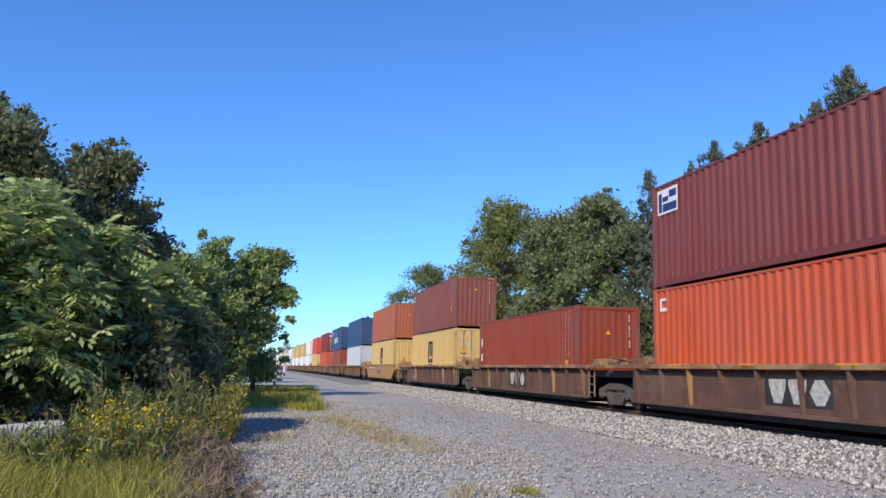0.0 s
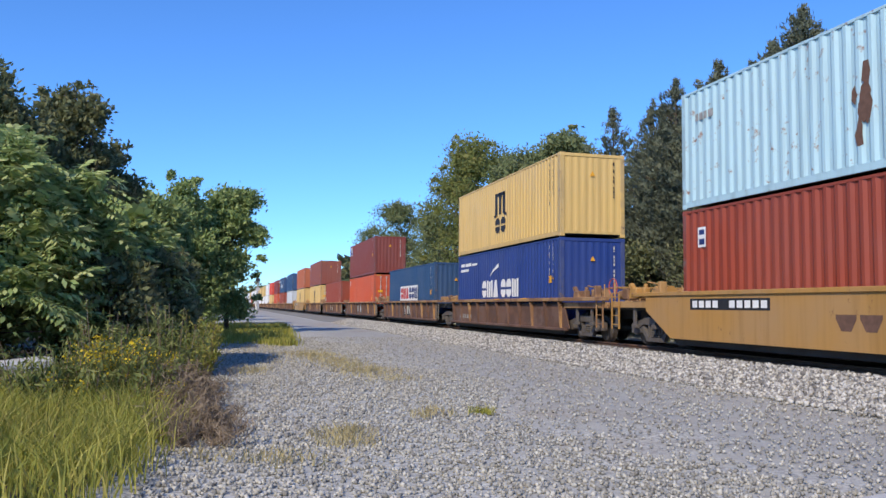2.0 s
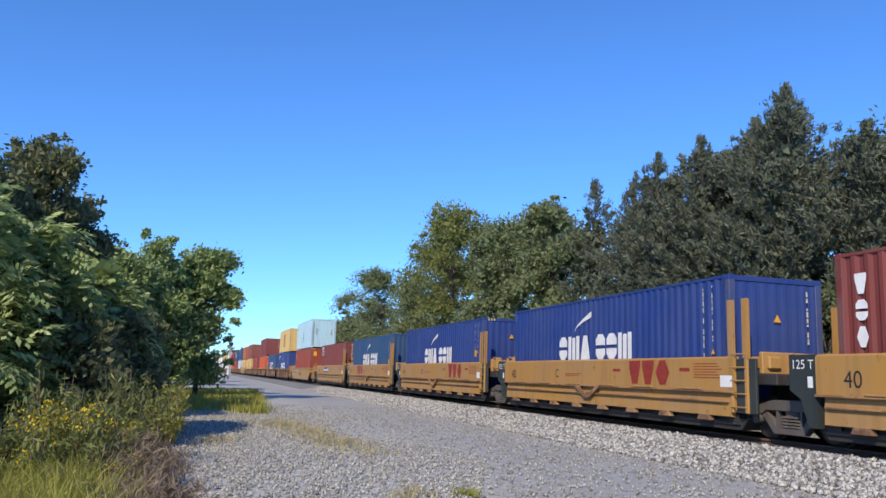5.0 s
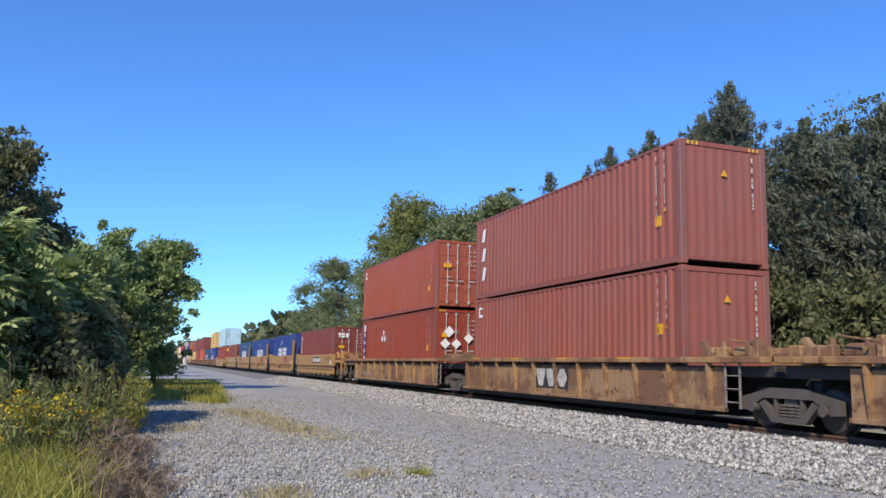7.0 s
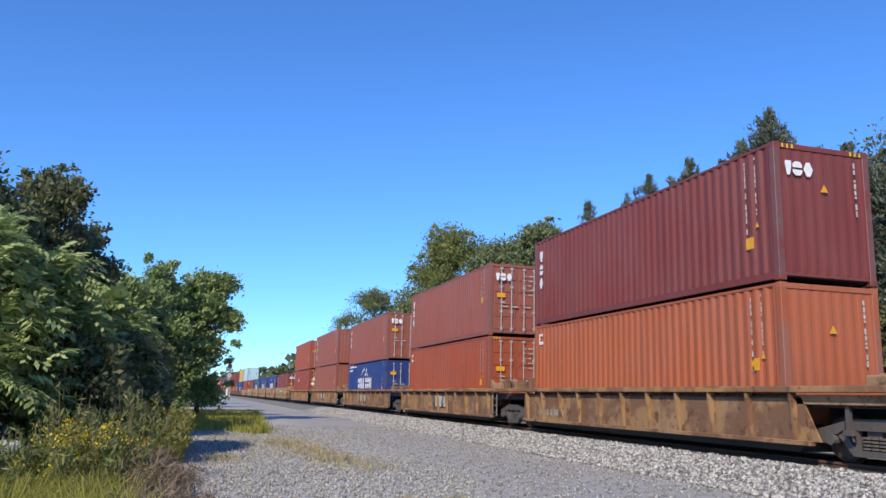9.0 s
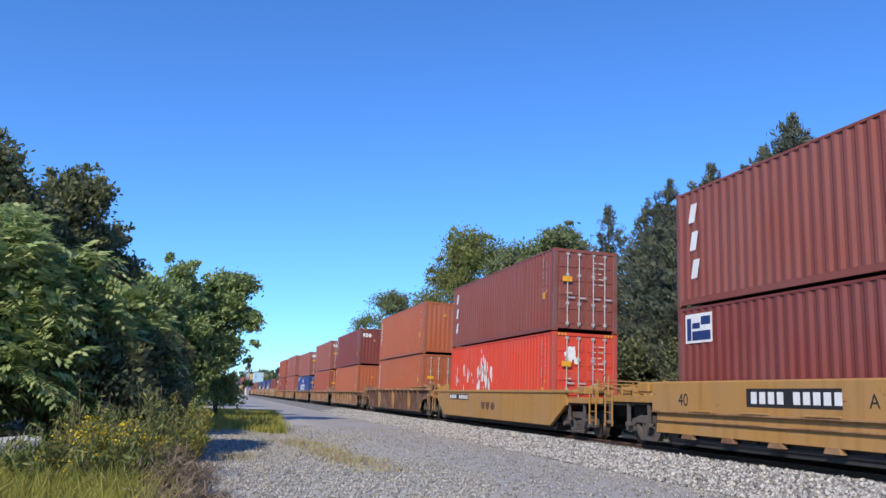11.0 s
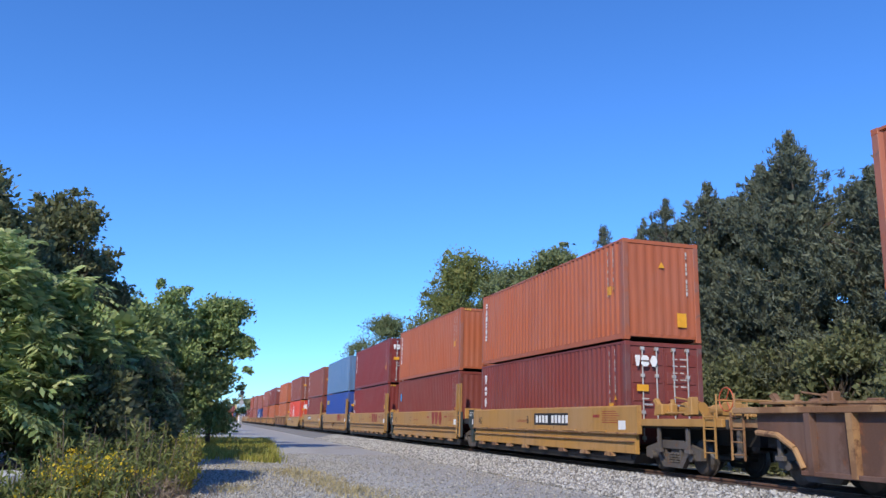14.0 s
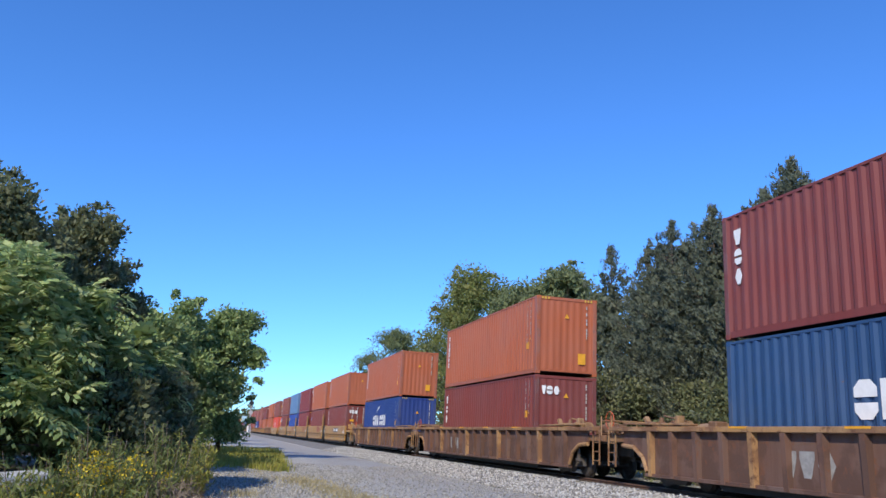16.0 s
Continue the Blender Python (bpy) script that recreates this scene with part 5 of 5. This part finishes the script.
# taller dark trees behind them
for x, y, h, r, n, sd in ((-5.0, 26.0, 7.9, 1.8, 15000, 11), (-7.8, 26.0, 8.8, 2.3, 15000, 12), (-10.8, 25.0, 9.2, 2.7, 11000, 13), (-13.8, 20.0, 8.0, 3.0, 8000, 14), (-6.2, 22.5, 7.5, 1.9, 12000, 23), (-3.9, 28.5, 6.8, 1.6, 9000, 15), (-4.45, 25.6, 7.9, 1.35, 9000, 24)):
    broadleaf(x, y, h, r, "leaf_dark", int(n * 1.5), 0.17, sd, "dark green tree in the hedgerow", low=0.06)
# farther hedgerow trees along the gravel road
for x, y, h, r, n, sd in ((-3.3, 33.5, 5.4, 1.9, 11000, 16), (-4.2, 39.0, 6.9, 2.2, 11000, 17), (-2.2, 42.5, 7.8, 2.1, 13000, 18), (0.15, 45.0, 8.0, 2.0, 14000, 5), (-1.6, 51.0, 7.2, 2.3, 7000, 7), (-1.8, 62.0, 7.6, 2.6, 6000, 19), (-2.6, 78.0, 9.0, 3.0, 5000, 20), (-3.6, 98.0, 10.0, 3.6, 4500, 21), (-6.0, 135.0, 11.0, 5.0, 4500, 22)):
    broadleaf(x, y, h, r, "leaf_hedge", int(n * 1.5), 0.21 if y < 55 else 0.28, sd, "green hedgerow tree beside the gravel road", low=0.03)
# wood beyond the track
for x, y, h, r, n, sd in ((22.0, 25.8, 13.45, 3.3, 30000, 31), (22.6, 28.5, 12.9, 3.3, 27000, 32), (22.0, 31.5, 12.9, 3.2, 25000, 33), (23.2, 23.0, 11.2, 3.4, 26000, 34), (22.5, 43.0, 13.5, 2.5, 13000, 35), (22.0, 35.2, 13.1, 3.1, 22000, 36), (22.2, 38.0, 12.2, 2.9, 16000, 37), (22.6, 19.0, 10.6, 3.2, 22000, 41), (23.6, 27.2, 13.0, 3.1, 18000, 42), (24.0, 14.0, 12.2, 3.4, 16000, 43), (23.6, 33.6, 12.6, 3.1, 17000, 45)):
    spire(x, y, h, r, "leaf_pine", n, 0.21, sd, "dark green conifer behind the train")
for x, y, h, r, n, sd in ((24.2, 41.5, 11.6, 2.4, 11000, 81), (24.0, 39.6, 12.0, 2.4, 11000, 82), (24.2, 36.8, 12.6, 2.6, 13000, 83), (24.0, 34.0, 12.8, 2.7, 15000, 84), (24.4, 31.0, 13.1, 2.8, 16000, 85),
                          (24.2, 28.8, 13.2, 2.6, 16000, 86), (24.6, 25.4, 11.6, 2.9, 15000, 87), (24.4, 22.6, 10.9, 2.9, 14000, 88), (24.0, 20.4, 10.4, 3.0, 13000, 89), (23.0, 16.4, 10.0, 3.0, 11000, 90)):
    broadleaf(x, y, h, r, "leaf_pine", n, 0.24, sd, "dense grey-green pine behind the train", "pine_tree", 0.05)
for x, y, h, r, n, sd, mt in ((26.5, 22.0, 12.0, 3.4, 4000, 44, "leaf_dark"),
                              (22.5, 49.5, 13.6, 3.4, 15000, 46, "leaf_dark"), (23.0, 56.0, 13.6, 3.8, 14000, 47, "leaf_dark"), (22.5, 45.8, 11.0, 3.0, 11000, 48, "leaf_dark"),
                              (22.5, 70.5, 17.0, 5.0, 17000, 49, "leaf_autumn"), (23.5, 62.5, 13.4, 3.9, 11000, 50, "leaf_dark"), (23.5, 80.0, 14.8, 4.6, 11000, 51, "leaf_dark"), (22.5, 101.0, 14.8, 4.6, 11000, 52, "leaf_dark"),
                              (23.0, 114.0, 13.6, 4.8, 10000, 53, "leaf_dark"), (24.0, 90.0, 13.0, 4.8, 9000, 54, "leaf_dark"), (24.0, 130.0, 10.0, 4.5, 7000, 55, "leaf_dark"), (25.5, 40.5, 11.0, 3.6, 9000, 56, "leaf_dark"),
                              (26.0, 8.0, 11.0, 3.6, 7000, 57, "leaf_dark"), (20.2, 22.0, 4.6, 2.2, 4000, 58, "leaf_dark"), (20.2, 30.5, 4.4, 2.4, 4000, 59, "leaf_dark"), (20.3, 39.0, 4.8, 2.5, 4000, 60, "leaf_dark"),
                              (20.5, 48.0, 5.0, 2.8, 4000, 61, "leaf_dark"), (21.0, 60.0, 5.0, 3.2, 4000, 62, "leaf_dark"), (20.0, 14.5, 4.6, 2.2, 4000, 63, "leaf_dark"), (20.2, 26.2, 4.4, 2.2, 4000, 64, "leaf_dark"), (20.2, 34.8, 4.2, 2.2, 4000, 65, "leaf_dark"),
                              (20.4, 43.5, 4.6, 2.4, 4000, 66, "leaf_dark"), (20.2, 18.3, 4.6, 2.2, 4000, 67, "leaf_dark")):
    broadleaf(x, y, h, r, "leaf_wood" if mt == "leaf_dark" and y > 44 else mt, int(n * 1.9), 0.19 if y < 45 else 0.25, sd, "yellowing broadleaf tree beside the track" if mt == "leaf_autumn" else "dark green broadleaf tree beside the track", low=0.06)


def far_wood():
    """The distant wood on both sides of the line, one ragged mass."""
    blobs = []
    g = np.random.default_rng(77)
    for k in range(130):
        y = 140 + 420 * g.uniform() ** 1.3
        x = (23 + g.uniform(0, 18)) if k % 3 else (-14 - g.uniform(0, 16))
        h = g.uniform(7, 11) + y * 0.006
        blobs.append((x, y, h * 0.5, 4.2, 5.5, h * 0.5))
    for k in range(70):
        blobs.append((g.uniform(-160, 220), g.uniform(640, 700), 6, 12, 10, g.uniform(8, 13)))
    p, out = blob_points(blobs, 36000, tuft=0.10)
    p[:, 2] = np.abs(p[:, 2])
    ob = link("far_wood", leaves_mesh("far_wood", leaf_quads(p, 1.9, 0.1, 0.5, 0.8, out)), M["leaf_dark"], None)
    tagged(ob, "distant green wood along the railway line", "wood", kind="stuff")


far_wood()


def signal_mast(x, y):
    root = tagged(new("signal_mast"), "grey railway signal mast with a dark round head beside the track", "signal mast")
    root.matrix_basis = pose(x, y, 0)
    bm = bmesh.new()
    cyl(bm, (0, 0, 0), (0, 0, 7.6), 0.14, 0.10, 12)
    part("pole", bm, M["concrete"], root, "grey steel pole")
    bm = bmesh.new()
    cyl(bm, (0, -0.20, 8.0), (0, -0.05, 8.0), 0.62, seg=20)
    box(bm, -0.3, 0.3, -0.05, 0.35, 7.6, 8.4, 0.05)
    part("signal_head", bm, M["mark_black"], root, "black signal head")
    bm = bmesh.new()
    cyl(bm, (0, -0.20, 5.6), (0, -0.05, 5.6), 0.55, seg=20)
    part("lower_head", bm, M["concrete"], root, "grey lower disc")
    bm = bmesh.new()
    box(bm, -0.5, 0.5, 0.3, 1.0, 0.0, 2.2, 0.05)
    part("cabinet", bm, M["white"], root, "white relay cabinet")
    bm = bmesh.new()
    for sx in (-0.25, 0.25):
        cyl(bm, (sx, -0.3, 0), (sx, -0.3, 7.2), 0.03, seg=6)
    for k in range(18):
        cyl(bm, (-0.25, -0.3, 0.3 + 0.4 * k), (0.25, -0.3, 0.3 + 0.4 * k), 0.02, seg=5)
    part("ladder", bm, M["galv"], root)


signal_mast(8.4, 215.0)


def blades(name, label, cat, pts, h, w, mat, lean=0.35):
    """Grass: bent blades of two quads each."""
    n = len(pts)
    a = RNG.uniform(0, 6.283, n)
    hh = h * RNG.uniform(0.45, 1.15, n)
    dirx, diry = np.cos(a), np.sin(a)
    ln = lean * hh * RNG.uniform(0.2, 1.6, n)
    b = RNG.uniform(0, 6.283, n)
    ux, uy = np.cos(b) * w, np.sin(b) * w
    zero = np.zeros(n)
    base = pts
    m = base + np.stack([dirx * ln * 0.3, diry * ln * 0.3, hh * 0.6], 1)
    t = base + np.stack([dirx * ln, diry * ln, hh], 1)
    u = np.stack([ux, uy, zero], 1)
    v = np.stack([base - u, base + u, m + u * 0.8, m - u * 0.8, t + u * 0.15, t - u * 0.15], 1).reshape(-1, 3)
    i = np.arange(n)[:, None] * 6
    q = np.concatenate([i + np.array([[0, 1, 2, 3]]), i + np.array([[3, 2, 4, 5]])], 0)
    ob = link(name, fast_mesh(name, v, q), M[mat], None)
    return tagged(ob, label, cat, kind="stuff")


def patch(n, x0, x1, y0, y1, clump=0.25, edge=None):
    c = np.stack([RNG.uniform(x0, x1, max(4, n // 14)), RNG.uniform(y0, y1, max(4, n // 14))], 1)
    if edge is not None:
        c = c[edge(c[:, 0], c[:, 1])]
    k = RNG.integers(0, len(c), n)
    p = c[k] + RNG.normal(size=(n, 2)) * clump * 0.5
    return np.column_stack([p, np.zeros(n)])


blades("grass_verge", "long green and yellowing grass at the edge of the lot", "grass", np.concatenate([patch(13000, -6.5, -0.5, 5.5, 11.4, 0.3, lambda x, y: x < -0.55 - 0.12 * np.abs(y - 8.5)), patch(5000, -7.5, -1.9, 10.8, 13.6, 0.3)]), 0.46, 0.007, "grass", 0.6)
blades("grass_strip", "strip of sunlit grass beside the gravel road", "grass", patch(10000, -1.5, 4.6, 29, 58, 0.4, lambda x, y: (x < 2.7 + (y - 32) * 0.06) & (y > 30 + 1.2 * np.sin(x * 2))), 0.30, 0.018, "grass")
blades("grass_patch", "thin patch of dry grass in the gravel", "grass", np.concatenate([patch(1700, 2.2, 3.7, 15.4, 26, 0.55, lambda x, y: np.abs(x - (4.1 - 0.057 * y)) < 0.42), patch(260, 0.4, 2.6, 20, 29, 0.6)]), 0.11, 0.009, "grass_dry", 0.9)
blades("grass_tuft", "small dry tufts in the gravel", "grass", np.concatenate([patch(330, 1.15, 1.6, 8.0, 9.3, 0.25), patch(120, 2.6, 3.0, 10.1, 10.6, 0.2), patch(240, 0.3, 1.0, 17.2, 18.8, 0.3), patch(160, -0.2, 0.9, 7.2, 8.2, 0.3)]), 0.12, 0.007, "grass_dry", 0.9)
blades("green_tuft", "small green tuft in the gravel", "grass", patch(110, 3.4, 3.6, 10.3, 10.5, 0.16), 0.11, 0.007, "grass", 0.9)


def weed(x, y, h, sd, flower=True, mat="leaf_weed"):
    g = np.random.default_rng(sd)
    root = tagged(new("goldenrod" if flower else "tall_weed"), "goldenrod clump with yellow flower heads" if flower else "dry brown weed stalks at the gravel edge", "weed")
    root.matrix_basis = pose(x, y, 0)
    bm = bmesh.new()
    lv, fl = [], []
    for k in range(14):
        a, r = g.uniform(0, 6.283), g.uniform(0.05, 0.35)
        bx, by = math.cos(a) * r, math.sin(a) * r
        hh = h * g.uniform(0.35, 1.2)
        tx, ty = bx * 1.9, by * 1.9
        cyl(bm, (bx, by, -0.03), (tx, ty, hh), 0.010, 0.004, 5)
        m = 60
        t = g.uniform(0.1, 0.98, m)
        lv.append(np.stack([bx + (tx - bx) * t + g.normal(0, 0.07, m), by + (ty - by) * t + g.normal(0, 0.07, m), hh * t + g.normal(0, 0.03, m)], 1))
        if flower and g.uniform() < 0.30:
            m = 22
            fl.append(np.stack([tx + g.normal(0, 0.07, m), ty + g.normal(0, 0.07, m), hh + g.normal(0, 0.06, m)], 1))
    tagged(part("stalk", bm, M["weed_brown"], root), kind="stuff")
    link("leaves", leaves_mesh("leaves", leaf_quads(np.concatenate(lv), 0.17 if mat == "weed_brown" else 0.12, 0.9, 0.5, 0.07 if mat == "weed_brown" else 0.2)), M[mat], root)["kind"] = "stuff"
    if fl:
        link("flower_head", leaves_mesh("flower_head", leaf_quads(np.concatenate(fl), 0.045, 0.2, 0.4, 0.7)), M["flower"], root, "yellow flower heads")["kind"] = "stuff"


g = np.random.default_rng(3)
# goldenrod clump and brown stalks at the corner of the lot
for k in range(12):
    weed(-2.0 + 1.0 * g.uniform(), 11.6 + 2.2 * g.uniform(), g.uniform(0.6, 0.95), 100 + k)
for k in range(14):
    weed(-1.15 + 0.8 * g.uniform(), 10.4 + 3.6 * g.uniform(), g.uniform(0.25, 0.6), 130 + k, False, "weed_brown")
for k in range(7):
    weed(-2.7 + 1.7 * g.uniform(), 10.6 + 1.3 * g.uniform(), g.uniform(0.6, 0.9), 300 + k, k % 2 == 0)
for k in range(5):
    weed(-0.75 + 0.4 * g.uniform(), 16.6 + 2.0 * g.uniform(), g.uniform(0.8, 1.2), 150 + k, False, "grass")
# tall arching stalks over the clump
for k in range(5):
    weed(-2.6 + 1.9 * g.uniform(), 12.8 + 1.6 * g.uniform(), g.uniform(1.1, 1.5), 200 + k, False)
for k in range(5):
    weed(-0.45 + 0.35 * g.uniform(), 8.6 + 2.0 * g.uniform(), g.uniform(0.2, 0.4), 220 + k, False, "weed_brown")
for k in range(5):
    weed(-4.4 + 1.6 * g.uniform(), 11.6 + 1.2 * g.uniform(), g.uniform(0.4, 0.7), 240 + k, k % 3 == 0)

bm = bmesh.new()
box(bm, -0.9, 0.9, -0.075, 0.075, 0, 0.13, 0.03)
tagged(part("wheel_stop", bm, M["concrete"], None, at=pose(5.28, 4.74, -0.02, 0, 0, 12)), "pale grey concrete wheel stop on the gravel", "wheel stop")
bm = bmesh.new()
box(bm, -0.9, 0.9, -0.25, 0.25, 0, 0.55, 0.05)
tagged(part("concrete_block", bm, M["concrete"], None, at=pose(-3.45, 13.6, 0.0, 0, -4, 35)), "weathered grey concrete block among the weeds", "concrete block")

# ---- loose stones ----
OCT = np.array([(1, 0, 0), (0, 1, 0), (-1, 0, 0), (0, -1, 0), (0, 0, 1), (0, 0, -1)], float)
OCT_F = np.array([(0, 1, 4), (1, 2, 4), (2, 3, 4), (3, 0, 4), (1, 0, 5), (2, 1, 5), (3, 2, 5), (0, 3, 5)])


def stones(name, label, pos, size, mat):
    n = len(pos)
    q, _ = np.linalg.qr(RNG.normal(size=(n, 3, 3)))
    sc = size * RNG.uniform(0.4, 1.45, (n, 1, 1)) * RNG.uniform(0.55, 1.1, (n, 1, 3))
    v = (OCT[None] * RNG.uniform(0.75, 1.2, (n, 6, 1)) * sc) @ q + pos[:, None, :]
    f = (OCT_F[None] + 6 * np.arange(n)[:, None, None]).reshape(-1, 3)
    tagged(link(name, fast_mesh(name, v.reshape(-1, 3), f), M[mat], None), label, "stones", kind="stuff")


def ballast_points(n, y0, y1):
    y = y0 + (y1 - y0) * RNG.uniform(0, 1, n) ** 1.5
    x = RNG.uniform(8.95, 10.86, n)
    z = np.interp(x, [8.9, 9.15, 10.55, 10.9, 11.4], [0.0, 0.0, 0.33, 0.36, 0.36])
    return np.stack([x + RNG.normal(0, 0.03, n), y, z + RNG.uniform(-0.01, 0.03, n)], 1)


stones("ballast_stones", "loose grey ballast stones on the bed's shoulder", ballast_points(42000, 5, 70), 0.046, "stone")
gy = 3.5 + 34 * RNG.uniform(0, 1, 62000) ** 1.7
gx = RNG.uniform(-0.7, 9.1, 62000)
kp = (gx < 4.6 + 0.9 * np.sin(gy * 0.5)) | (RNG.uniform(0, 1, 62000) < 0.35)
stones("gravel_stones", "loose grey gravel of the lot", np.stack([gx, gy, np.full(62000, 0.0)], 1)[kp], 0.026, "pebble")

motions()
